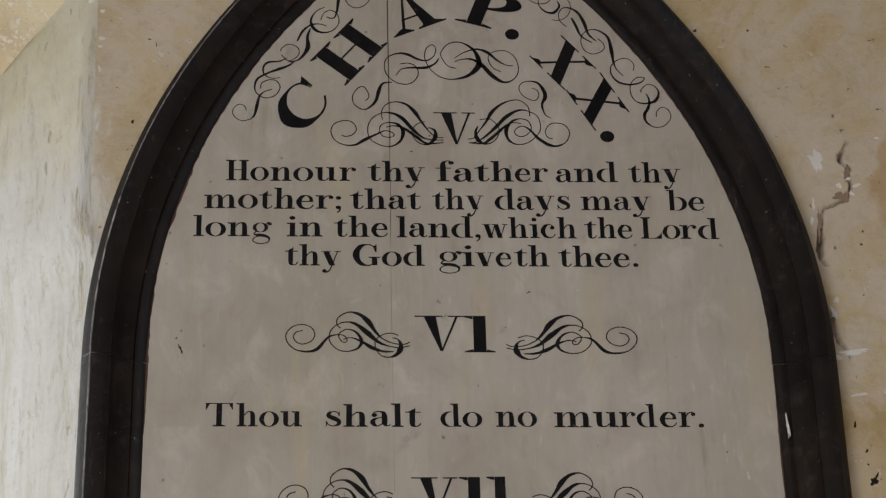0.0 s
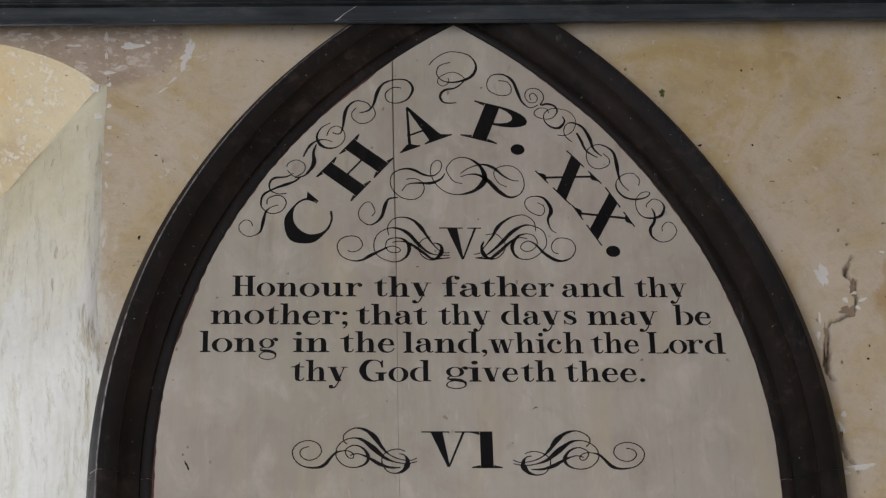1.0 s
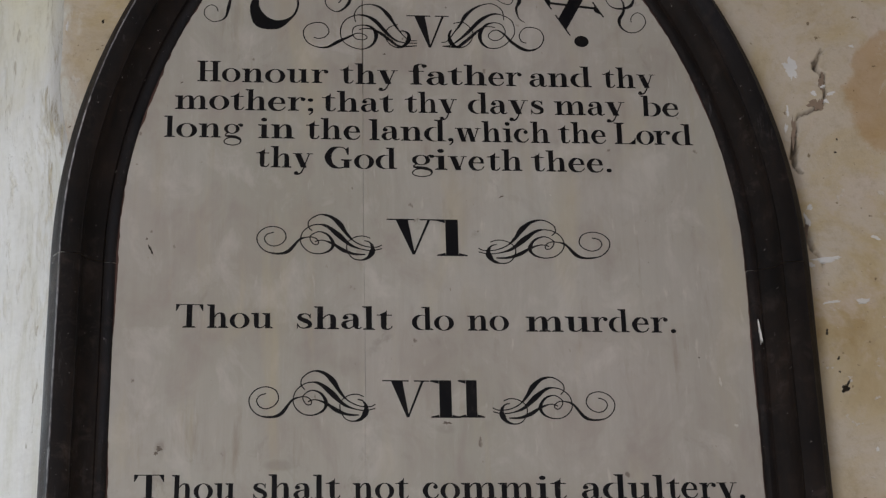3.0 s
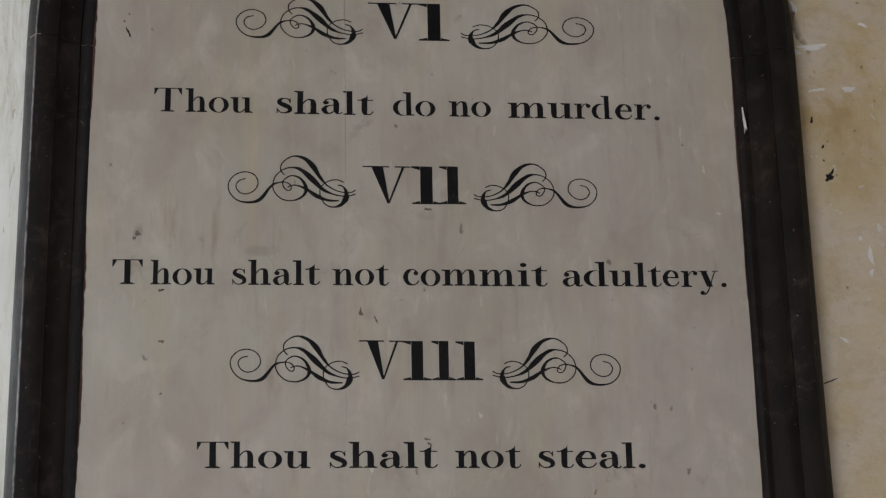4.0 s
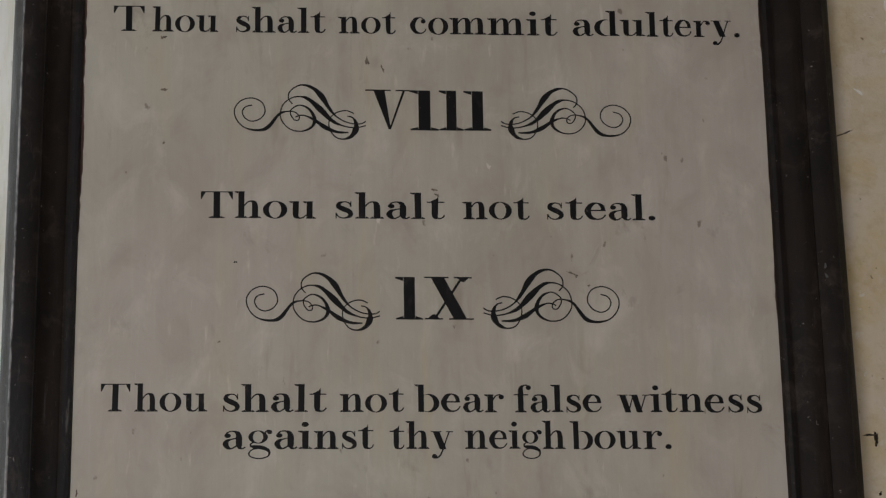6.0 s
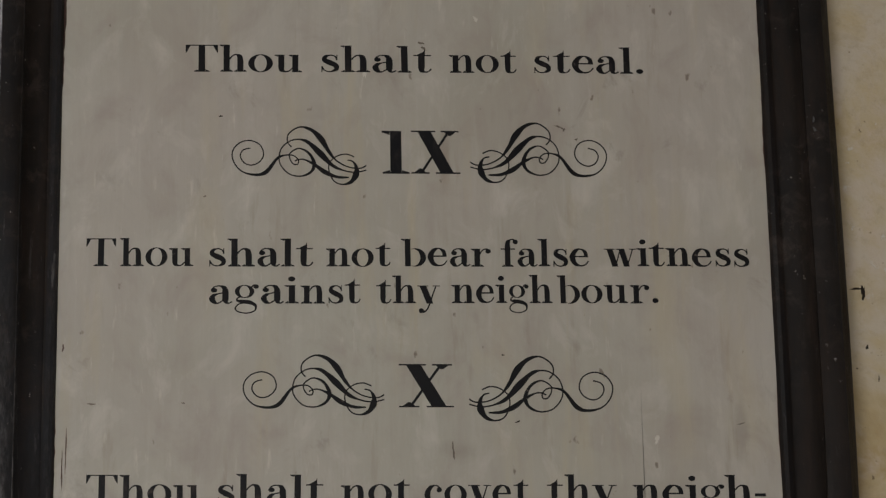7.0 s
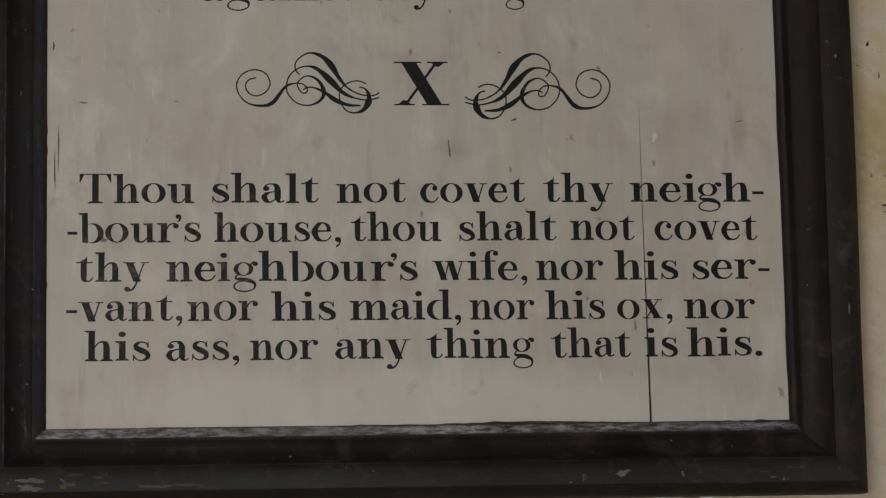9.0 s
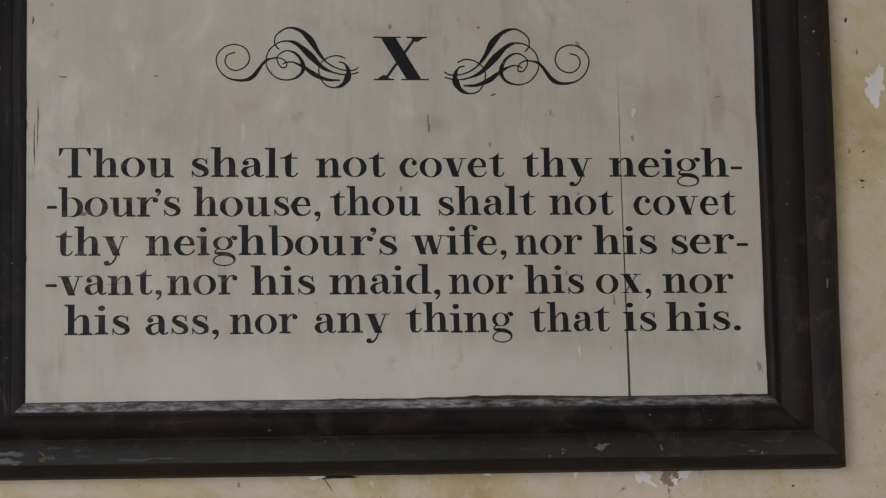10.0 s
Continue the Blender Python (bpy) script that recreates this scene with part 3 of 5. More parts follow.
def sweep(name, stations, bead=0.35, mat=M_FRAME, arris=0.35):
    """A length of moulding through the stations: functions from a profile offset to x, z."""
    bm = bmesh.new()
    layer = bm.verts.layers.float.new("wear_sheen")
    rows = []
    for s in stations:
        row = []
        for o, h, w in PROFILE:
            x, z = s(o)
            if o < 0.023:   # the bead runs out into the arch
                h *= 1 - 0.5 * min(1, max(0, (z - 3.3) / 0.6))
            v = bm.verts.new((x, -h + 0.0008 * noise.noise((x * 9, z * 9, o * 40)), z))
            # sheen put in by place: fades down the right stile, grows down the left
            sheen_dirt = 1.0 if name == "bottom_rail" else 0.55 + 0.45 * min(1, max(0, (2.95 - z) / 0.5)) if x < 0 else 0.2 + 0.8 * min(1, max(0, (z - 3.9) / 0.5))
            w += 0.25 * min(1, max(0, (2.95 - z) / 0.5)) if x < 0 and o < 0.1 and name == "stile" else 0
            v[layer] = w * (bead * (1.1 - 0.35 * x) if o < 0.018 else arris if 0.1 < o < 0.106 else sheen_dirt)
            row.append(v)
        rows.append(row)
    for a, c in zip(rows, rows[1:]):
        for i in range(len(PROFILE) - 1):
            bm.faces.new((a[i], a[i + 1], c[i + 1], c[i]))
    bmesh.ops.recalc_face_normals(bm, faces=bm.faces[:])
    ob = part(name, bm, mat, BOARD, smooth=True)
    ob.data.set_sharp_from_angle(angle=radians(38))
    return ob


def bow(z):
    """How far one stile has sprung outward with age."""
    return 0.0055 * math.exp(-((z - 2.55) / 0.45) ** 2) * min(1, max(0, (z - FOOT) / 0.25))


# left arrises paler: rubbed paint plus a highlight painted into the colour
for side in (-1, 1):
    heights = [FOOT] + span(FOOT + 0.13, SPRING - 0.0004, 0.03)
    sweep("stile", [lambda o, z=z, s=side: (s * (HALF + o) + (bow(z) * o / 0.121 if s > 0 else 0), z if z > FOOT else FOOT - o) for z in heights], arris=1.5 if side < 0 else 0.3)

    def arc(o, k, s=side):
        r = ARC_R + o
        a = 0.0003 + k * (math.acos(ARC_X / r) - 0.0003)
        return (s * (r * math.cos(a) - ARC_X), SPRING + r * math.sin(a))
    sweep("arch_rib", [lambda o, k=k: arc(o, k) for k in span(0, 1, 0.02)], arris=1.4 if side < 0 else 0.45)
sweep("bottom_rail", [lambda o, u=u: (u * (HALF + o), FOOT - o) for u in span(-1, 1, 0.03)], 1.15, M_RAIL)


def undercoat(name, run, seed, most=0.006):
    """The ragged line of old red-brown paint where the frame meets the panel. run: points and their inward normals."""
    left, right = [], []
    for i, (x, z, nx, nz) in enumerate(run):
        w = most * max(0.0, 0.3 + 1.1 * noise.noise((x * 6 + seed, z * 6, seed)) + 0.4 * noise.noise((x * 55, z * 55, seed)))
        left.append((x, -0.0004, z))
        right.append((x + nx * (w + 0.0002), -0.0004, z + nz * (w + 0.0002)))
    n = len(run)
    mesh_object(name, left + right, [(i, i + 1, n + i + 1, n + i) for i in range(n - 1)], M_EDGE, BOARD)["label"] = "ragged red-brown old paint line"


for side in (-1, 1):
    run = [(side * (HALF + 0.001), z, -side, 0) for z in span(FOOT, SPRING, 0.006)]
    for a in span(0, math.acos(ARC_X / ARC_R) - 0.03, 0.005):
        run.append((side * (ARC_R * math.cos(a) - ARC_X), SPRING + ARC_R * math.sin(a), -side * math.cos(a), -math.sin(a)))
    undercoat("undercoat_line", run, 3.0 + side, 0.0075 if side < 0 else 0.004)
undercoat("undercoat_line", [(x, FOOT - 0.001, 0, 1) for x in span(-HALF, HALF, 0.006)], 9.0, 0.005)

# ---- brush lettering: a bold modern roman, drawn stroke by stroke ----
class Brush:
    """Flat strokes of paint, gathered into one mesh. Each stroke lies a hair above the one before."""

    def __init__(self):
        self.verts, self.faces, self.k = [], [], 0

    def strip(self, left, right, closed=False):
        lift, n0, n = -0.0006 - 0.00002 * (self.k % 20), len(self.verts), len(left)
        self.k += 1
        for a, b in zip(left, right):
            self.verts += [(a[0], lift, a[1]), (b[0], lift, b[1])]
        for i in range(n if closed else n - 1):
            j = (i + 1) % n
            self.faces.append((n0 + 2 * i, n0 + 2 * i + 1, n0 + 2 * j + 1, n0 + 2 * j))


def spline(pts, ws, step=6):
    """A smooth run through the points, with its widths."""
    out = []
    n = len(pts)
    for i in range(n - 1):
        p0, p1, p2, p3 = pts[max(i - 1, 0)], pts[i], pts[i + 1], pts[min(i + 2, n - 1)]
        for j in range(step + (i == n - 2)):
            t = j / step
            q = [0.5 * (2 * b + (c - a) * t + (2 * a - 5 * b + 4 * c - d) * t * t + (3 * b - a - 3 * c + d) * t ** 3) for a, b, c, d in zip(p0, p1, p2, p3)]
            s = t * t * (3 - 2 * t)
            out.append((q[0], q[1], ws[i] * (1 - s) + ws[i + 1] * s))
    return out


class Pen:
    """Draws the pieces of a letter in its own units (capital height 1) through a placing function."""

    def __init__(self, brush, place):
        self.b, self.at = brush, place

    def stroke(self, pts, ws, step=5):
        run = spline(pts, [w if w > 1 else max(w * 0.93, 0.043) for w in ws], step)
        left, right = [], []
        for i, (x, y, w) in enumerate(run):
            a, c = run[max(i - 1, 0)], run[min(i + 1, len(run) - 1)]
            dx, dy = c[0] - a[0], c[1] - a[1]
            d = math.hypot(dx, dy) or 1
            nx, ny = -dy / d * w / 2, dx / d * w / 2
            left.append(self.at(x + nx, y + ny))
            right.append(self.at(x - nx, y - ny))
        self.b.strip(left, right)

    def quad(self, a, b, c, d):
        self.b.strip([self.at(*a), self.at(*d)], [self.at(*b), self.at(*c)])

    def stem(self, x, y0, y1, w=0.195):
        self.quad((x + 0.009, y0), (x + w - 0.009, y0), (x + w - 0.009, y1), (x + 0.009, y1))

    def bar(self, x0, x1, y, h=0.044):
        self.quad((x0, y), (x1, y), (x1, y + h), (x0, y + h))

    def diag(self, x0, y0, x1, y1, w):
        self.quad((x0 - w / 2, y0), (x0 + w / 2, y0), (x1 + w / 2, y1), (x1 - w / 2, y1))

    def serif(self, x, y, up, l=0.085, r=0.085, w=0.195):
        """Bracketed serif of a stem at x; up: 1 for a foot, -1 for a top."""
        for e, xa, xb in ((l, x - l, x), (r, x + w + r, x + w)):
            if e:
                self.quad((xa, y), (xb, y), (xb, y + up * 0.085), (xa, y + up * 0.032))
        self.bar(x, x + w, y if up > 0 else y - 0.034, 0.034)

    def dot(self, x, y, r, ry=None):
        n, ry = 14, ry or r
        a = [(x - math.cos(math.pi * (i + 0.02) / n) * r, y + math.sin(math.pi * i / n) * ry) for i in range(n + 1)]
        c = [(p, 2 * y - q) for p, q in a]
        self.b.strip([self.at(*p) for p in a], [self.at(*p) for p in c])

    def bowl(self, cx, cy, rx, ry, wl, wr, hair=0.03, a0=0, a1=360):
        wl, wr = wl * 0.92, wr * 0.92
        n = max(6, round(abs(a1 - a0) / 11))
        out, inn = [], []
        for i in range(n + 1):
            a = radians(a0 + (a1 - a0) * i / n)
            out.append(self.at(cx + rx * math.cos(a), cy + ry * math.sin(a)))
            inn.append(self.at(cx + (wl - wr) / 2 + (rx - (wl + wr) / 2) * math.cos(a), cy + (ry - hair) * math.sin(a)))
        self.b.strip(out, inn)

    # parts that several letters share
    def arch(self, x, w=0.195):
        """The shoulder from a stem ending at x to a second stem; returns that stem's x."""
        self.stroke([(x - 0.01, 0.46), (x + 0.07, 0.58), (x + 0.18, 0.635), (x + 0.28, 0.565), (x + 0.305, 0.40)], [0.03, 0.04, 0.06, 0.165, w])
        s = x + 0.305 - w / 2
        self.stem(s, 0, 0.41, w)
        self.serif(s, 0, 1)
        return s


XH = 0.65


def g_o(p):
    p.bowl(0.37, 0.322, 0.36, 0.335, 0.195, 0.195)
    return 0.77


def g_n(p, top=XH):
    p.stem(0.11, 0, top)
    p.serif(0.11, top, -1, 0.1, 0)
    p.serif(0.11, 0, 1)
    return p.arch(0.305) + 0.195 + 0.12


def g_h(p):
    return g_n(p, 1.0)


def g_m(p):
    g_n(p)
    s = 0.11 + 0.195 + 0.305 - 0.0975
    return p.arch(s + 0.195) + 0.195 + 0.12


def g_u(p):
    p.stem(0.11, 0.2, XH)
    p.serif(0.11, XH, -1, 0.1, 0)
    p.stroke([(0.2075, 0.22), (0.22, 0.09), (0.32, 0.02), (0.43, 0.045), (0.53, 0.15)], [0.195, 0.165, 0.06, 0.04, 0.03])
    p.stem(0.52, 0, XH)
    p.serif(0.52, XH, -1, 0.1, 0)
    p.serif(0.52, 0, 1, 0, 0.1)
    return 0.84


def g_r(p):
    p.stem(0.11, 0, XH)
    p.serif(0.11, XH, -1, 0.1, 0)
    p.serif(0.11, 0, 1, 0.085, 0.11)
    p.stroke([(0.29, 0.45), (0.36, 0.58), (0.46, 0.635), (0.54, 0.63)], [0.03, 0.04, 0.05, 0.06])
    p.dot(0.55, 0.555, 0.085)
    return 0.66


def g_t(p):
    p.stem(0.14, 0.18, XH)
    p.quad((0.05, 0.62), (0.335, 0.62), (0.335, 0.87), (0.29, 0.78))
    p.bar(0.02, 0.5, 0.615)
    p.stroke([(0.2375, 0.21), (0.25, 0.08), (0.34, 0.018), (0.44, 0.05), (0.5, 0.15)], [0.195, 0.16, 0.06, 0.04, 0.03])
    return 0.54


def g_i(p, top=XH):
    p.stem(0.11, 0, top)
    p.serif(0.11, top, -1, 0.11, 0)
    p.serif(0.11, 0, 1, 0.09, 0.09)
    if top == XH:
        p.dot(0.2, 0.875, 0.1, 0.09)
    return 0.42


def g_l(p):
    return g_i(p, 1.0)


def g_a(p):
    p.dot(0.16, 0.48, 0.09, 0.08)
    p.stroke([(0.1, 0.5), (0.17, 0.6), (0.31, 0.635), (0.44, 0.57), (0.4775, 0.43)], [0.04, 0.035, 0.04, 0.14, 0.195])
    p.stem(0.38, 0.12, 0.44)
    p.stroke([(0.42, 0.385), (0.28, 0.355), (0.15, 0.29), (0.11, 0.18), (0.16, 0.07), (0.27, 0.02), (0.41, 0.12)], [0.03, 0.04, 0.12, 0.185, 0.14, 0.05, 0.03])
    p.stroke([(0.4775, 0.14), (0.5, 0.06), (0.57, 0.02), (0.66, 0.08)], [0.195, 0.12, 0.05, 0.03])
    return 0.68


def g_e(p):
    p.bar(0.17, 0.62, 0.330, 0.052)
    p.stroke([(0.55, 0.34), (0.52, 0.52), (0.37, 0.632), (0.2, 0.55), (0.11, 0.33), (0.19, 0.1), (0.37, 0.02), (0.53, 0.07), (0.62, 0.2)],
             [0.14, 0.13, 0.04, 0.15, 0.205, 0.15, 0.06, 0.04, 0.03])
    return 0.68


def g_c(p):
    p.dot(0.49, 0.485, 0.085)
    p.stroke([(0.53, 0.54), (0.44, 0.615), (0.35, 0.632), (0.2, 0.55), (0.11, 0.33), (0.19, 0.1), (0.37, 0.02), (0.51, 0.07), (0.59, 0.19)],
             [0.04, 0.04, 0.035, 0.15, 0.205, 0.15, 0.06, 0.04, 0.03])
    return 0.65


def g_d(p):
    p.bowl(0.34, 0.322, 0.33, 0.335, 0.195, 0.05)
    p.stem(0.48, 0, 1.0)
    p.serif(0.48, 1.0, -1, 0.11, 0)
    p.serif(0.48, 0, 1, 0, 0.11)
    return 0.8


def g_b(p):
    p.stem(0.1, 0, 1.0)
    p.serif(0.1, 1.0, -1, 0.1, 0)
    p.bowl(0.44, 0.322, 0.33, 0.335, 0.05, 0.195)
    return 0.8


def thin_serif(p, x, y, half=0.11):
    p.bar(x - half, x + half, y - 0.034 if y > 0.3 else y, 0.034)


def g_v(p, h=XH, w=0.22):
    p.diag(0.19, h, 0.40, 0.0, w)
    p.diag(0.62, h, 0.42, 0.0, 0.045)
    thin_serif(p, 0.19, h, 0.19)
    thin_serif(p, 0.62, h, 0.12)
    return 0.76


def g_w(p):
    p.diag(0.17, XH, 0.35, 0, 0.19)
    p.diag(0.52, XH, 0.36, 0, 0.04)
    p.diag(0.55, XH, 0.72, 0, 0.19)
    p.diag(0.92, XH, 0.73, 0, 0.04)
    thin_serif(p, 0.17, XH, 0.17)
    thin_serif(p, 0.92, XH, 0.11)
    thin_serif(p, 0.5, XH, 0.12)
    return 1.05


def g_y(p):
    p.diag(0.19, XH, 0.42, 0.0, 0.22)
    p.stroke([(0.63, 0.64), (0.53, 0.36), (0.42, 0.02), (0.33, -0.2), (0.22, -0.3), (0.13, -0.28)], [0.045, 0.045, 0.05, 0.06, 0.07, 0.06])
    p.dot(0.13, -0.255, 0.085)
    thin_serif(p, 0.19, XH, 0.18)
    thin_serif(p, 0.64, XH, 0.12)
    return 0.78


def g_x(p):
    p.diag(0.2, XH, 0.54, 0, 0.22)
    p.diag(0.58, XH, 0.16, 0, 0.045)
    for x, y, s in ((0.2, XH, 0.17), (0.57, XH, 0.12), (0.17, 0, 0.12), (0.54, 0, 0.17)):
        thin_serif(p, x, y, s)
    return 0.76


def g_s(p):
    p.stroke([(0.49, 0.47), (0.43, 0.59), (0.3, 0.63), (0.17, 0.56), (0.17, 0.44), (0.31, 0.345), (0.45, 0.25), (0.47, 0.11), (0.32, 0.02), (0.17, 0.06), (0.09, 0.19)],
             [0.03, 0.035, 0.045, 0.12, 0.17, 0.2, 0.17, 0.13, 0.05, 0.035, 0.03])
    p.quad((0.46, 0.44), (0.5, 0.44), (0.5, 0.645), (0.475, 0.645))
    p.quad((0.075, 0.0), (0.1, 0.0), (0.115, 0.22), (0.075, 0.22))
    return 0.58


def g_f(p):
    p.stem(0.14, 0, 0.76)
    p.serif(0.14, 0, 1)
    p.stroke([(0.2375, 0.72), (0.25, 0.88), (0.35, 0.98), (0.46, 0.975)], [0.195, 0.15, 0.05, 0.05])
    p.dot(0.49, 0.895, 0.085)
    p.bar(0.02, 0.48, 0.615)
    return 0.52


def g_g(p):
    p.bowl(0.33, 0.425, 0.27, 0.23, 0.14, 0.14)
    p.stroke([(0.52, 0.57), (0.58, 0.65), (0.64, 0.66)], [0.04, 0.04, 0.05])
    p.dot(0.65, 0.6, 0.075)
    p.stroke([(0.2, 0.24), (0.12, 0.17), (0.13, 0.09)], [0.03, 0.05, 0.07])
    p.stroke([(0.1, 0.1), (0.26, 0.075), (0.45, 0.05), (0.6, -0.03), (0.645, -0.12)], [0.05, 0.14, 0.15, 0.11, 0.06])
    p.stroke([(0.645, -0.1), (0.6, -0.25), (0.38, -0.33), (0.15, -0.28), (0.07, -0.16), (0.16, -0.02), (0.3, 0.02)], [0.07, 0.045, 0.035, 0.035, 0.045, 0.035, 0.03])
    return 0.72


def comma(p, y):
    p.dot(0.15, y + 0.08, 0.095, 0.085)
    p.stroke([(0.205, y + 0.08), (0.2, y - 0.05), (0.1, y - 0.17)], [0.085, 0.06, 0.02])


def g_comma(p):
    comma(p, 0)
    return 0.3


def g_apostrophe(p):
    """Set tight, over the ear of the letter before it."""
    p.dot(-0.03, 0.86, 0.085, 0.08)
    p.stroke([(0.02, 0.86), (0.015, 0.76), (-0.06, 0.68)], [0.08, 0.055, 0.02])
    return 0.06


def g_semicolon(p):
    comma(p, 0)
    p.dot(0.15, 0.53, 0.095, 0.085)
    return 0.32


def g_stop(p):
    p.dot(0.16, 0.085, 0.1, 0.09)
    return 0.29


def g_dash(p):
    p.bar(0.03, 0.36, 0.26, 0.1)
    return 0.4


def g_H(p):
    for x in (0.13, 0.62):
        p.stem(x, 0, 1, 0.22)
        p.serif(x, 0, 1, 0.1, 0.1, 0.22)
        p.serif(x, 1, -1, 0.1, 0.1, 0.22)
    p.bar(0.33, 0.64, 0.49)
    return 0.97


def g_T(p):
    p.stem(0.4, 0, 1, 0.22)
    p.serif(0.4, 0, 1, 0.13, 0.13, 0.22)
    p.bar(0.02, 1.0, 0.962, 0.038)
    p.quad((0.02, 0.97), (0.02, 0.70), (0.05, 0.72), (0.17, 0.97))
    p.quad((1.0, 0.97), (0.85, 0.97), (0.97, 0.72), (1.0, 0.70))
    return 1.0


def g_L(p):
    p.stem(0.13, 0, 1, 0.22)
    p.serif(0.13, 1, -1, 0.1, 0.1, 0.22)
    p.serif(0.13, 0, 1, 0.1, 0, 0.22)
    p.bar(0.3, 0.86, 0, 0.038)
    p.quad((0.6, 0.02), (0.87, 0.0), (0.88, 0.33), (0.82, 0.2))
    return 0.9


def g_C(p, end=0.2):
    p.stroke([(0.82, 0.68), (0.74, 0.9), (0.54, 0.982), (0.28, 0.86), (0.15, 0.5), (0.28, 0.14), (0.54, 0.02), (0.74, 0.09), (0.86, end + 0.06)],
             [0.03, 0.04, 0.05, 0.19, 0.26, 0.19, 0.06, 0.045, 0.04])
    p.quad((0.80, 0.64), (0.86, 0.64), (0.86, 1.0), (0.80, 0.94))
    p.quad((0.74, 0.88), (0.82, 0.66), (0.84, 0.98), (0.8, 0.94))
    return 0.92


def g_G(p):
    g_C(p, 0.06)
    p.stem(0.68, 0.03, 0.4, 0.21)
    p.serif(0.68, 0.42, -1, 0.1, 0.09, 0.21)
    return 1.02


def g_V(p):
    p.quad((0.51, 0.0), (0.56, 0.0), (0.425, 1.0), (0.175, 1.0))
    p.quad((0.52, 0.0), (0.56, 0.0), (0.885, 1.0), (0.83, 1.0))
    thin_serif(p, 0.28, 1.0, 0.28)
    thin_serif(p, 0.83, 1.0, 0.16)
    return 0.95


def g_X(p):
    p.diag(0.26, 1, 0.70, 0, 0.25)
    p.diag(0.74, 1, 0.2, 0, 0.055)
    for x, y, s in ((0.25, 1, 0.23), (0.75, 1, 0.17), (0.19, 0, 0.17), (0.71, 0, 0.23)):
        thin_serif(p, x, y, s)
    for x, y, s in ((0.75, 1, -1), (0.19, 0, 1)):
        p.quad((x - 0.14, y), (x + 0.14, y), (x + 0.02, y + s * 0.12), (x - 0.02, y + s * 0.12))
    return 0.96


def g_A(p):
    p.quad((0.165, 0), (0.225, 0), (0.46, 1.0), (0.42, 1.0))
    p.quad((0.59, 0), (0.85, 0), (0.46, 1.0), (0.42, 1.0))
    p.bar(0.24, 0.66, 0.3, 0.045)
    for x, h in ((0.195, 0.195), (0.74, 0.26)):
        p.quad((x - h, 0), (x + h, 0), (x + 0.03, 0.12), (x - 0.03, 0.12))
        p.bar(x - h, x + h, -0.02, 0.04)
    return 1.0


def g_P(p):
    p.stem(0.17, 0, 1, 0.22)
    p.serif(0.17, 0, 1, 0.15, 0.14, 0.22)
    p.serif(0.17, 1, -1, 0.15, 0, 0.22)
    p.bowl(0.39, 0.735, 0.42, 0.265, 0.0, 0.23, 0.045, -90, 90)
    return 0.84


def g_one(p):
    """The upright numeral, with a flag at its top."""
    p.stem(0.2, 0, 1, 0.27)
    p.serif(0.2, 0, 1, 0.17, 0.17, 0.27)
    p.quad((0.02, 0.965), (0.2, 0.9), (0.2, 1.0), (0.02, 1.0))
    return 0.66


GLYPHS = {"o": g_o, "n": g_n, "h": g_h, "m": g_m, "u": g_u, "r": g_r, "t": g_t, "i": g_i, "l": g_l, "a": g_a, "e": g_e, "c": g_c, "d": g_d, "b": g_b,
          "v": g_v, "w": g_w, "y": g_y, "x": g_x, "s": g_s, "f": g_f, "g": g_g, ",": g_comma, "'": g_apostrophe, ";": g_semicolon, ".": g_stop, "-": g_dash,
          "H": g_H, "T": g_T, "L": g_L, "C": g_C, "G": g_G, "V": g_V, "X": g_X, "A": g_A, "P": g_P, "1": g_one}


def extent(draw):
    """The box that a drawing fills in its own units."""
    b = Brush()
    draw(Pen(b, lambda x, y: (x, y)))
    xs, ys = [v[0] for v in b.verts], [v[2] for v in b.verts]
    return min(xs), min(ys), max(xs), max(ys)


def painted(name, brush, label=""):
    ob = mesh_object(name, brush.verts, brush.faces, M_PAINT, BOARD)
    if label:
        ob["label"] = label
    return ob


TALL = 0.0485   # height of the capitals of the text


def text_line(z0, z1, words):
    """One painted line of text; each word, or later piece (+) of one, with where it begins and ends, z0 and z1 the heights of the line's ends."""
    spec = [w.split() for w in words.split("|")]
    xa, xb = float(spec[0][1]), float(spec[-1][2])
    rng = random.Random(words)
    b, said = Brush(), ""
    for n, (word, x0, x1) in enumerate(spec):
        x0, x1, word = float(x0), float(x1), word.lstrip("+")
        natural, start = 0.0, []
        for ch in word:
            start.append(natural)
            natural += GLYPHS[ch](Pen(Brush(), lambda x, y: (x, y)))
        ink = Brush()
        for ch, s in zip(word, start):
            GLYPHS[ch](Pen(ink, lambda x, y, s=s: (s + x, y)))
        a0, a1 = min(v[0] for v in ink.verts), max(v[0] for v in ink.verts)
        k = (x1 - x0) / (a1 - a0)
        for ch, s in zip(word, start):
            dz, tilt, fat = rng.uniform(-0.0006, 0.0006), rng.uniform(-0.012, 0.012), rng.uniform(0.985, 1.02)

            def place(x, y):
                X = x0 + (s + x - a0) * k
                return (X + tilt * y * TALL, z0 + (z1 - z0) * (X - xa) / (xb - xa) + dz + y * TALL * fat)
            GLYPHS[ch](Pen(b, place))
        said += word
        if n + 1 == len(spec) or not spec[n + 1][0].startswith("+"):
            painted("painted_word", b, "black painted word " + said.strip("-.,;"))
            b, said = Brush(), ""


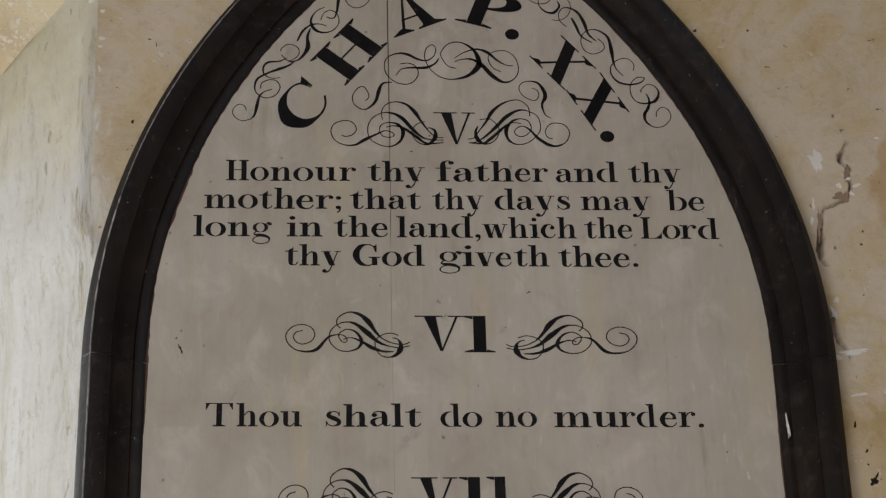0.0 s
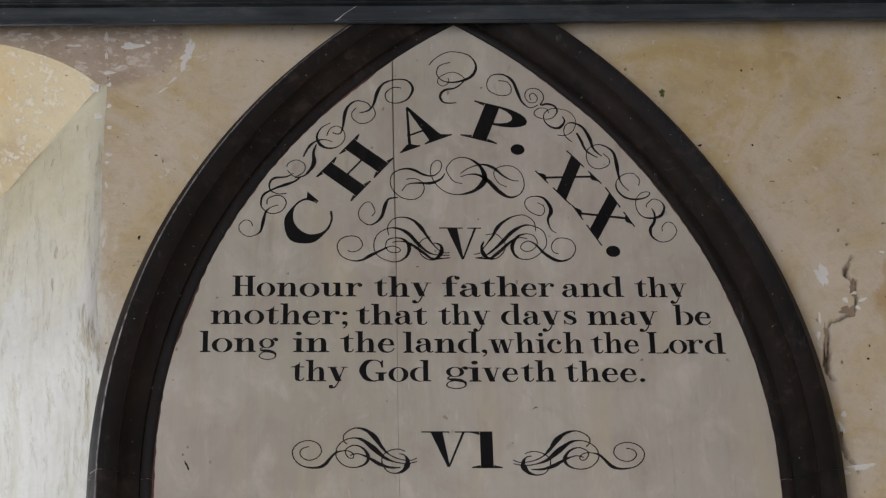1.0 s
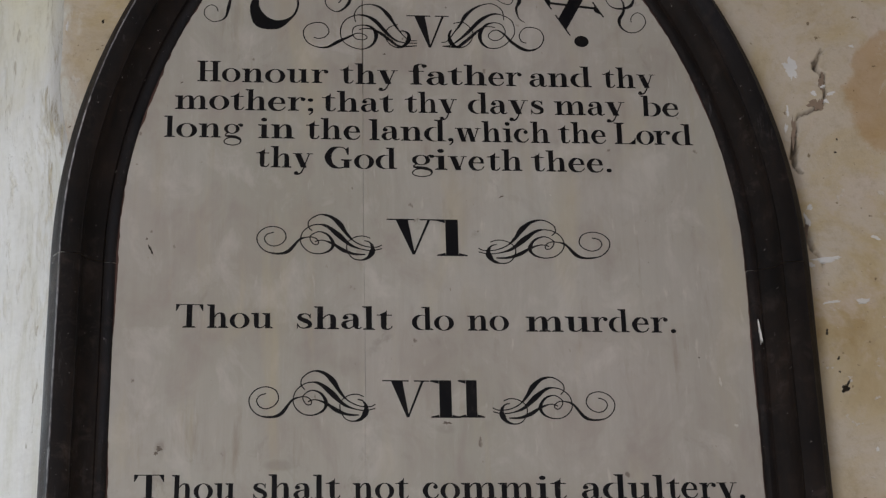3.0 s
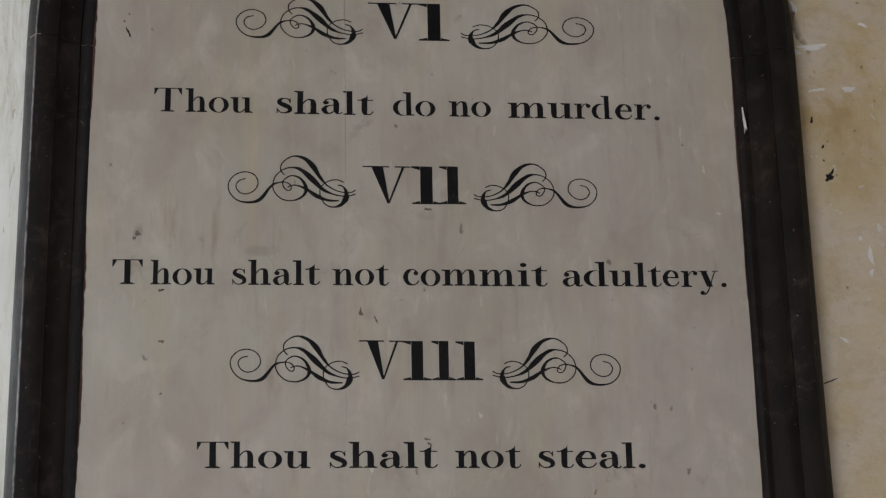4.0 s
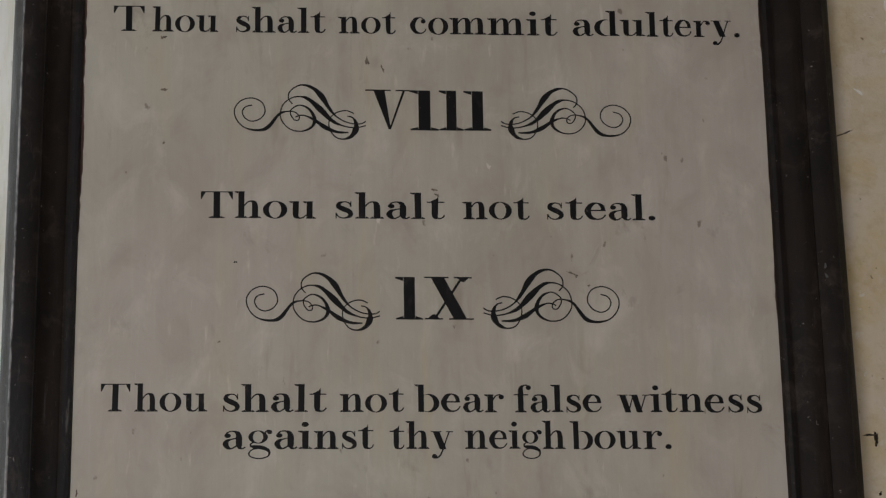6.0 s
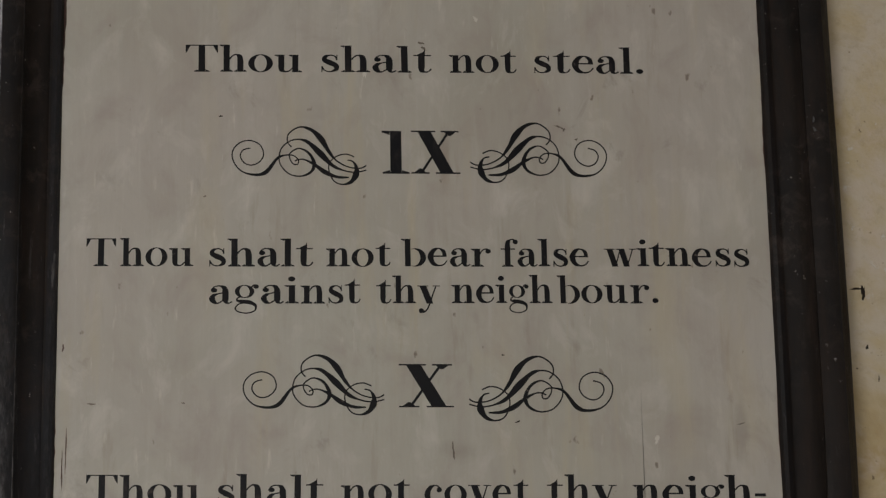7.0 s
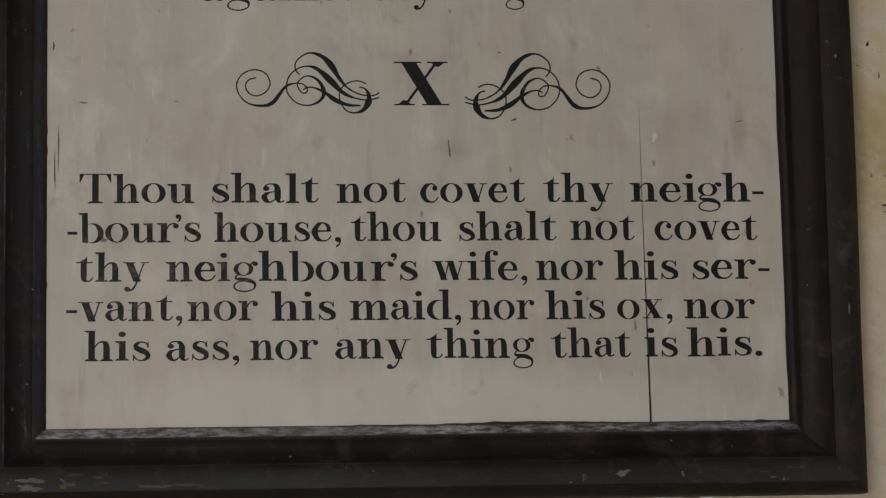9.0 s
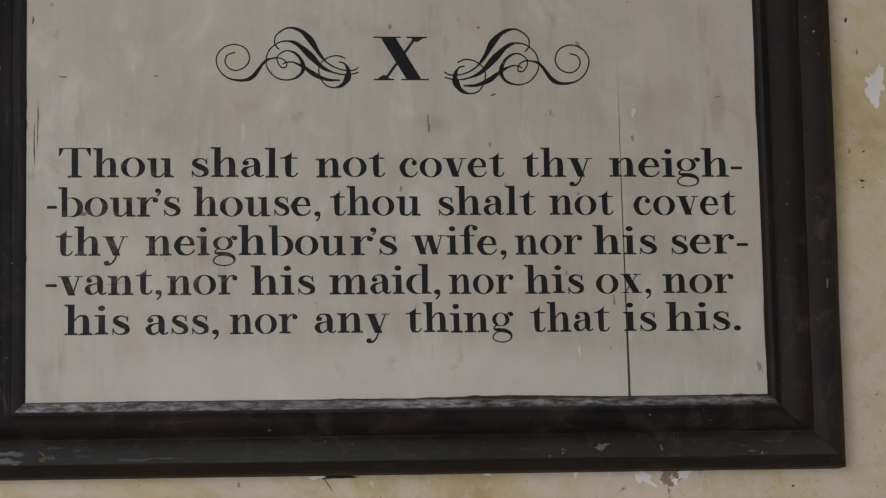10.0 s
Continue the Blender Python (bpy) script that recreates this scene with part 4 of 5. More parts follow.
def boxed(name, draw, x0, z0, x1, z1, flip=False, label="", droop=0.0):
    """A drawing fitted into a box of the board; droop: how far its outer end hangs."""
    a0, b0, a1, b1 = extent(draw)
    b = Brush()

    def place(x, y):
        u = (x - a0) / (a1 - a0)
        return ((x1 - u * (x1 - x0)) if flip else (x0 + u * (x1 - x0)), z0 + ((y - b0) / (b1 - b0) - droop * max(0, 1 - 1.6 * u)) * (z1 - z0))
    draw(Pen(b, place))
    return painted(name, b, label)


def swell(n, thin, **peaks):
    """Widths along a stroke of n points: thin, with swells given as at<index>=width."""
    ws = [thin] * n
    for key, w in peaks.items():
        c = int(key[2:])
        for i in range(n):
            ws[i] = max(ws[i], thin + (w - thin) * math.exp(-((i - c) / 1.15) ** 2))
    return ws


def quill(p, pts, thin, **peaks):
    p.stroke(pts, swell(len(pts), thin, **peaks), 8)


def flourish(p):
    """The winged pen-scroll beside a numeral."""
    quill(p, [(118, -130), (88, -140), (76, -165), (90, -192), (120, -203), (155, -188), (173, -155), (158, -115), (115, -98), (70, -112), (43, -150), (50, -195), (85, -232),
              (140, -243), (185, -228), (232, -168), (270, -153), (300, -155), (318, -172), (316, -190), (298, -190), (283, -170)], 5.4, at14=17)
    quill(p, [(283, -170), (284, -145), (320, -123), (362, -140), (385, -185), (370, -222), (325, -241), (275, -230), (240, -185), (246, -130), (280, -95), (320, -84),
              (360, -95), (410, -140), (460, -190), (510, -213), (560, -220), (604, -210)], 5.4, at4=17, at13=27)
    quill(p, [(290, -118), (273, -95), (280, -60), (325, -31), (375, -42), (415, -80), (445, -130), (480, -172), (530, -198), (580, -202), (604, -190)], 5.6, at5=26)
    quill(p, [(303, -178), (320, -170), (345, -170), (385, -188), (430, -220), (480, -240), (530, -242)], 5.6, at4=20)
    quill(p, [(553, -155), (520, -143), (480, -152), (450, -180), (448, -220), (470, -260), (505, -272), (540, -260), (560, -230), (562, -200), (548, -175), (525, -168)], 5.4, at8=27)

# ---- the text: heights of both ends of the line, then words with their beginning and end ----
for line in (
    (4.2842, 4.2864, "Ho -0.457 -0.372 | +nou -0.370 -0.237 | +r -0.233 -0.199 | thy -0.176 -0.062 | fa -0.040 0.037 | +th 0.037 0.115 | +er 0.117 0.184 | and 0.199 0.324 | thy 0.346 0.451"),
    (4.2191, 4.2217, "mo -0.499 -0.393 | +th -0.391 -0.320 | +er; -0.318 -0.229 | that -0.212 -0.071 | thy -0.049 0.054 | days 0.075 0.225 | may 0.246 0.387 | be 0.418 0.494"),
    (4.1564, 4.1554, "long -0.519 -0.365 | in -0.337 -0.265 | the -0.243 -0.137 | land, -0.121 0.045 | wh 0.048 0.139 | +ich 0.142 0.235 | the 0.251 0.346 | Lo 0.362 0.441 | +rd 0.440 0.518"),
    (4.0913, 4.0908, "thy -0.339 -0.229 | G -0.207 -0.153 | +od -0.150 -0.066 | gi -0.038 0.032 | +ve 0.033 0.104 | +th 0.109 0.178 | thee. 0.196 0.353"),
    (3.7423, 3.7417, "T -0.485 -0.434 | +hou -0.427 -0.303 | shalt -0.259 -0.079 | do -0.043 0.036 | no 0.061 0.140 | mu 0.171 0.295 | +rd 0.296 0.368 | +er. 0.373 0.457"),
    (3.3945, 3.4042, "T -0.550 -0.496 | +hou -0.483 -0.367 | shalt -0.336 -0.178 | not -0.156 -0.054 | co -0.029 0.039 | +mm 0.041 0.174 | +it 0.178 0.234 | ad 0.261 0.345 | +ul 0.346 0.415 | +tery. 0.418 0.562"),
    (3.0495, 3.0546, "T -0.393 -0.338 | +hou -0.335 -0.195 | shalt -0.162 0.028 | not 0.058 0.175 | steal. 0.205 0.395"),
    (2.7050, 2.7101, "T -0.555 -0.506 | +hou -0.499 -0.377 | shalt -0.351 -0.177 | not -0.156 -0.047 | bear -0.029 0.122 | false 0.139 0.289 | wi 0.315 0.392 | +tn 0.392 0.463 | +ess 0.465 0.564"),
    (2.6418, 2.6455, "ag -0.351 -0.268 | +ai -0.265 -0.202 | +nst -0.199 -0.098 | thy -0.072 0.035 | nei 0.054 0.148 | +gh 0.151 0.225 | +bou 0.233 0.353 | +r. 0.357 0.405"),
    (2.3052, 2.3030, "T -0.548 -0.497 | +hou -0.494 -0.363 | shalt -0.335 -0.162 | not -0.134 -0.020 | covet 0.003 0.176 | thy 0.206 0.322 | nei 0.349 0.460 | +gh 0.462 0.550 | +- 0.553 0.572"),
    (2.2412, 2.2393, "- -0.567 -0.551 | +bou -0.549 -0.425 | +r's -0.424 -0.353 | hou -0.333 -0.208 | +se, -0.202 -0.127 | thou -0.111 0.037 | shalt 0.066 0.226 | not 0.248 0.355 | covet 0.388 0.559"),
    (2.1771, 2.1739, "thy -0.553 -0.437 | nei -0.410 -0.306 | +gh -0.302 -0.215 | +bou -0.212 -0.086 | +r's -0.080 -0.003 | wife, 0.021 0.176 | nor 0.190 0.301 | his 0.319 0.425 | ser- 0.449 0.577"),
    (2.1137, 2.1090, "-vant, -0.569 -0.384 | nor -0.376 -0.262 | his -0.241 -0.137 | maid, -0.115 0.066 | nor 0.080 0.186 | his 0.204 0.302 | ox, 0.322 0.413 | nor 0.432 0.551"),
    (2.0492, 2.0471, "his -0.540 -0.435 | ass, -0.410 -0.293 | nor -0.276 -0.166 | any -0.139 -0.017 | thing 0.009 0.185 | that 0.212 0.343 | is 0.365 0.420 | his. 0.435 0.560"),
):
    text_line(*line)

# numerals and their flourishes, by their boxes on the board
boxed("numeral", GLYPHS["V"], -0.0426, 4.3733, 0.0419, 4.4497, label="black painted numeral")
boxed("flourish", flourish, -0.3367, 3.8884, -0.0975, 3.9894)
boxed("flourish", flourish, 0.0864, 3.8850, 0.3416, 3.9832, flip=True, droop=-0.03)
boxed("numeral", GLYPHS["V"], -0.0881, 3.9034, 0.0063, 3.9807, label="black painted numeral")
boxed("numeral", GLYPHS["1"], 0.0064, 3.9009, 0.0659, 3.9807, label="black painted numeral")
boxed("flourish", flourish, -0.3470, 3.5515, -0.1127, 3.6578, droop=0.07)
boxed("flourish", flourish, 0.1031, 3.5487, 0.3327, 3.6485, flip=True, droop=0.03)
boxed("numeral", GLYPHS["V"], -0.1002, 3.5619, -0.0134, 3.6374, label="black painted numeral")
boxed("numeral", GLYPHS["1"], -0.0113, 3.5613, 0.0439, 3.6380, label="black painted numeral")
boxed("numeral", GLYPHS["1"], 0.0401, 3.5623, 0.0894, 3.6389, label="black painted numeral")
boxed("flourish", flourish, -0.3385, 3.1965, -0.1079, 3.2995, droop=-0.03)
boxed("flourish", flourish, 0.1282, 3.2010, 0.3597, 3.3016, flip=True, droop=0.04)
boxed("numeral", GLYPHS["V"], -0.1093, 3.2174, -0.0302, 3.2919, label="black painted numeral")
boxed("numeral", GLYPHS["1"], -0.0316, 3.2163, 0.0199, 3.2915, label="black painted numeral")
boxed("numeral", GLYPHS["1"], 0.0202, 3.2169, 0.0630, 3.2921, label="black painted numeral")
boxed("numeral", GLYPHS["1"], 0.0635, 3.2174, 0.1117, 3.2917, label="black painted numeral")
boxed("flourish", flourish, -0.3146, 2.8492, -0.0859, 2.9528, droop=-0.05)
boxed("flourish", flourish, 0.0900, 2.8546, 0.3264, 2.9643, flip=True)
boxed("numeral", GLYPHS["1"], -0.0600, 2.8702, -0.0128, 2.9466, label="black painted numeral")
boxed("numeral", GLYPHS["X"], -0.0101, 2.8707, 0.0736, 2.9475, label="black painted numeral")
boxed("flourish", flourish, -0.2949, 2.4521, -0.0602, 2.5555)
boxed("flourish", flourish, 0.0797, 2.4419, 0.3226, 2.5533, flip=True, droop=-0.05)
boxed("numeral", GLYPHS["X"], -0.0364, 2.4658, 0.0547, 2.5393, label="black painted numeral")

# the arched heading: letter, foot of its left end, turn, width, height, slant
for ch, x, z, turn, wide, tall, slant in (
    ("C", -0.3112, 4.3855, 52.0, 0.1109, 0.0911, 0.119),
    ("H", -0.2197, 4.5116, 50.6, 0.1384, 0.0945, 0.011),
    ("A", -0.1188, 4.6313, 23.5, 0.1180, 0.1010, 0.09),
    ("P", 0.0063, 4.6779, -16.1, 0.1208, 0.0954, 0.064),
    ("X", 0.1574, 4.5894, -50.4, 0.1084, 0.0872, 0.039),
    ("X", 0.2289, 4.5059, -60.6, 0.1132, 0.0861, -0.037),
):
    a0, b0, a1, b1 = extent(GLYPHS[ch])
    co, si, brush = math.cos(radians(turn)), math.sin(radians(turn)), Brush()

    def place(u, v, x=x, z=z, co=co, si=si, kx=wide / (a1 - a0), ky=tall / (b1 - b0), a0=a0, b0=b0, slant=slant):
        p, q = (u - a0) * kx + slant * (v - b0) * ky, (v - b0) * ky
        return (x + co * p - si * q, z + si * p + co * q)
    GLYPHS[ch](Pen(brush, place))
    painted("heading_letter", brush, "large black painted capital")
for x, z in ((0.1241, 4.6431), (0.3078, 4.3945)):
    brush = Brush()
    Pen(brush, lambda u, v, x=x, z=z: (x + u, z + v)).dot(0, 0, 0.0145, 0.0135)
    painted("heading_stop", brush, "large black painted full stop")


def scroll(pts, thin, **peaks):
    """A pen scroll of the heading, in millimetres from the foot of its field."""
    b = Brush()
    quill(Pen(b, lambda u, v: (u / 1000, 4.3 + v / 1000)), pts, thin, **peaks)
    painted("scroll", b)


scroll([(-228, 93), (-218, 90), (-205, 95), (-198, 108), (-206, 124), (-223, 128), (-242, 120), (-249, 102), (-241, 81), (-222, 70), (-201, 70), (-182, 82), (-159, 95), (-142, 104), (-129, 102), (-122, 95), (-129, 89), (-144, 91), (-152, 102)], 2.1, at11=7.5)
scroll([(-152, 102), (-148, 118), (-132, 124), (-113, 119), (-104, 102), (-110, 80), (-129, 67), (-152, 71), (-171, 86), (-175, 111), (-166, 134), (-145, 147), (-124, 146), (-105, 134), (-87, 111), (-68, 91), (-50, 84), (-23, 83)], 2.1, at4=8.4, at13=8.4, at14=7.5)
scroll([(-145, 131), (-147, 150), (-137, 168), (-118, 174), (-97, 168), (-80, 150), (-67, 127), (-53, 105), (-38, 90), (-23, 89)], 2.1, at5=8.4)
scroll([(-138, 113), (-125, 116), (-110, 114), (-95, 105), (-76, 89), (-57, 75), (-23, 77)], 2.1, at3=6.5, at4=6.5)
scroll([(-60, 127), (-77, 120), (-85, 105), (-82, 87), (-69, 74), (-52, 74), (-40, 89), (-40, 105), (-51, 112), (-56, 109)], 2.1, at6=9.3)
scroll([(197, 88), (187, 92), (183, 106), (192, 122), (207, 126), (224, 120), (232, 102), (224, 81), (206, 71), (188, 74), (167, 90), (153, 108), (138, 118), (125, 112), (121, 101), (131, 93), (145, 97), (155, 113), (148, 131), (133, 136)], 2.1, at9=7.5, at10=6.5)
scroll([(133, 136), (116, 129), (104, 108), (108, 85), (125, 74), (148, 79), (168, 99), (174, 117), (168, 142), (147, 155), (128, 155), (105, 140), (85, 117), (65, 96), (45, 80), (28, 77)], 2.1, at2=8.4, at11=8.4, at12=7.5)
scroll([(153, 142), (150, 165), (133, 180), (114, 179), (94, 169), (76, 151), (64, 128), (50, 107), (38, 89), (26, 86)], 2.1, at5=7.9)
scroll([(135, 124), (119, 126), (104, 119), (90, 105), (72, 87), (56, 76), (30, 77)], 2.1, at3=6.5, at4=7.0)
scroll([(51, 132), (70, 135), (83, 124), (90, 108), (85, 90), (72, 77), (56, 76), (45, 87), (42, 103), (47, 117)], 2.1, at7=9.3)
scroll([(-114, 498), (-131, 499), (-147, 484), (-143, 464), (-123, 459), (-101, 470), (-90, 496), (-101, 517), (-125, 520), (-151, 509), (-164, 487), (-173, 454), (-185, 439), (-202, 433)], 2.6, at6=5.7, at10=7.7)
scroll([(-202, 433), (-180, 441), (-184, 457), (-206, 464), (-223, 453), (-232, 432), (-236, 401), (-241, 382), (-250, 379), (-258, 383)], 2.6, at5=7.7)
scroll([(-174, 449), (-169, 430), (-180, 412), (-200, 406), (-216, 419), (-217, 435), (-208, 446)], 2.1)
scroll([(-262, 407), (-280, 395), (-290, 374), (-284, 353), (-267, 343), (-246, 348), (-233, 366), (-235, 387), (-248, 399), (-263, 392), (-270, 374)], 2.1, at3=7.2)
scroll([(-258, 359), (-271, 364), (-289, 362), (-306, 347), (-318, 321)], 2.1, at3=5.2)
scroll([(-291, 353), (-297, 332), (-296, 306), (-306, 285), (-318, 273), (-335, 269)], 2.6, at2=9.8)
scroll([(-350, 287), (-335, 272), (-316, 285), (-316, 304), (-333, 313), (-348, 305), (-352, 295)], 2.1)
scroll([(-322, 273), (-334, 261), (-353, 252), (-376, 242), (-397, 228), (-403, 210), (-400, 194), (-383, 181), (-362, 187), (-352, 206), (-359, 222), (-374, 225), (-389, 217), (-391, 203)], 2.3, at2=7.0, at4=5.1)
scroll([(-338, 280), (-353, 271), (-376, 268), (-386, 256), (-384, 238), (-368, 229), (-351, 231)], 1.9, at2=5.1, at3=4.2)
scroll([(-368, 202), (-383, 196), (-393, 185), (-398, 162), (-403, 139), (-413, 129), (-430, 126), (-445, 139), (-445, 155), (-434, 165), (-423, 161), (-419, 150)], 1.9, at3=7.0)
scroll([(-179, 176), (-172, 188), (-181, 209), (-194, 207), (-205, 188), (-202, 168), (-185, 155), (-170, 161), (-158, 177), (-152, 200), (-144, 218), (-125, 222)], 2.1, at9=7.9, at8=6.5)
scroll([(-107, 267), (-91, 269), (-76, 261), (-71, 244), (-79, 226), (-96, 217), (-119, 223), (-136, 242), (-140, 265), (-132, 284), (-110, 293), (-91, 290), (-72, 279), (-53, 276), (-39, 287), (-34, 305), (-42, 315), (-54, 305), (-58, 284)], 2.1, at11=6.5, at12=5.1)
scroll([(-58, 284), (-49, 259), (-30, 238), (-4, 230), (28, 238), (50, 259), (53, 280), (41, 306), (15, 322), (-9, 317), (-24, 296), (-21, 280), (-10, 263), (7, 257)], 2.1, at5=12.1, at6=10.3)
scroll([(-117, 238), (-105, 254), (-84, 258), (-57, 258), (-37, 268), (-28, 282)], 1.9, at3=7.0)
scroll([(4, 282), (22, 296), (49, 305), (72, 297), (91, 278), (110, 266), (123, 265)], 1.9, at3=7.0)
scroll([(4, 274), (21, 280), (41, 279), (61, 264), (82, 238), (104, 224), (124, 232), (134, 253), (130, 281), (115, 299), (96, 302), (78, 295), (73, 280), (82, 259), (98, 250)], 1.9, at3=9.3, at4=9.3)
scroll([(160, 211), (171, 204), (173, 190), (164, 180), (145, 188), (134, 204), (137, 220), (153, 227), (172, 223), (184, 204), (186, 188), (179, 170), (184, 147), (195, 138)], 1.9, at9=7.9, at10=8.4)
scroll([(91, 519), (109, 516), (117, 500), (112, 484), (92, 481), (71, 492), (66, 511), (76, 532), (101, 535), (120, 519), (130, 489), (138, 465), (154, 450), (172, 457)], 2.1, at9=6.2, at10=6.7)
scroll([(157, 469), (155, 482), (163, 487), (171, 476), (166, 464), (153, 464), (145, 479), (150, 495), (165, 500), (180, 491), (184, 474), (177, 457), (190, 460), (205, 455), (211, 442), (201, 425), (184, 421), (166, 428), (163, 439), (174, 449), (189, 447), (193, 437)], 2.1, at12=5.2, at13=5.2)
scroll([(213, 448), (198, 447), (184, 436), (183, 417), (196, 401), (213, 399), (225, 415), (221, 428)], 2.1, at5=6.7)
scroll([(213, 448), (235, 441), (248, 420), (243, 394), (225, 380), (208, 381)], 1.8)
scroll([(238, 363), (225, 378), (223, 396), (231, 410), (246, 411), (263, 399), (275, 373), (282, 346), (298, 328)], 2.1, at5=5.7, at6=7.7)
scroll([(249, 386), (257, 367), (267, 341), (289, 324)], 2.1, at1=6.2)
scroll([(301, 335), (313, 320), (310, 305), (290, 296), (273, 304), (266, 325), (271, 346), (289, 357), (308, 352), (323, 336), (328, 305), (330, 281), (335, 260), (349, 242)], 2.1, at10=8.3, at9=5.7)
scroll([(370, 255), (372, 271), (360, 285), (342, 283), (326, 268), (324, 247), (337, 228), (359, 221), (383, 226), (392, 238), (376, 238), (363, 222), (362, 198), (372, 180), (391, 175), (411, 182), (419, 201), (413, 216), (398, 222), (384, 210), (383, 201)], 1.9, at6=4.7, at7=4.7, at15=7.0)
scroll([(393, 199), (398, 185), (396, 166), (387, 148), (390, 130), (406, 118), (426, 122), (440, 141), (436, 160), (423, 166), (412, 155), (411, 143)], 1.9, at3=7.0, at2=6.1)
scroll([(-55, 558), (-41, 576), (-17, 592), (7, 593), (31, 584), (44, 562), (41, 540), (25, 523), (-3, 514), (-27, 518), (-39, 537), (-32, 557), (-10, 566)], 2.3, at6=6.5, at7=6.5)
scroll([(-15, 525), (-15, 512), (-27, 504), (-37, 512), (-33, 527), (-10, 540), (9, 535), (19, 520), (0, 500), (-24, 493), (-33, 476), (-24, 461), (1, 461)], 1.9, at9=6.1, at10=5.6)

# ---- losses, pits and stains of the wall, each with a ragged edge ----
def blob(name, x, z, rx, rz, mat, parent, y=WALL_Y, proud=0.0025, seed=0, ragged=0.35, turn=0.0, label=""):
    """A ragged flake: a low mound with a broken outline."""
    rng = random.Random(seed * 7.31 + x * 91 + z * 57)
    n = 44
    ph = [rng.uniform(0, 6.28) for _ in range(4)]
    rim = []
    for i in range(n):
        a = 2 * math.pi * i / n
        k = 1 + ragged * (0.45 * math.sin(2 * a + ph[0]) + 0.3 * math.sin(3 * a + ph[1]) + 0.25 * math.sin(5 * a + ph[2]) + 0.2 * math.sin(9 * a + ph[3])) + rng.uniform(-0.3, 0.3) * ragged + 0.5 * ragged * noise.noise((i * 0.9, x * 31, z * 31))
        u, v = rx * k * math.cos(a), rz * k * math.sin(a)
        c, s = math.cos(turn), math.sin(turn)
        rim.append((x + c * u - s * v, z + s * u + c * v))
    base = (lambda p, q: y - lump(p, q)) if y == WALL_Y else (lambda p, q: y)
    verts = [(p, base(p, q) + 0.004, q) for p, q in rim]
    verts += [(x + (p - x) * 0.9, base(p, q) - proud, z + (q - z) * 0.9) for p, q in rim] + [(x, base(x, z) - proud, z)]
    faces = [(i, (i + 1) % n, n + (i + 1) % n, n + i) for i in range(n)] + [(n + i, n + (i + 1) % n, 2 * n) for i in range(n)]
    ob = mesh_object(name, verts, faces, mat, parent)
    if label:
        ob["label"] = label
    return ob


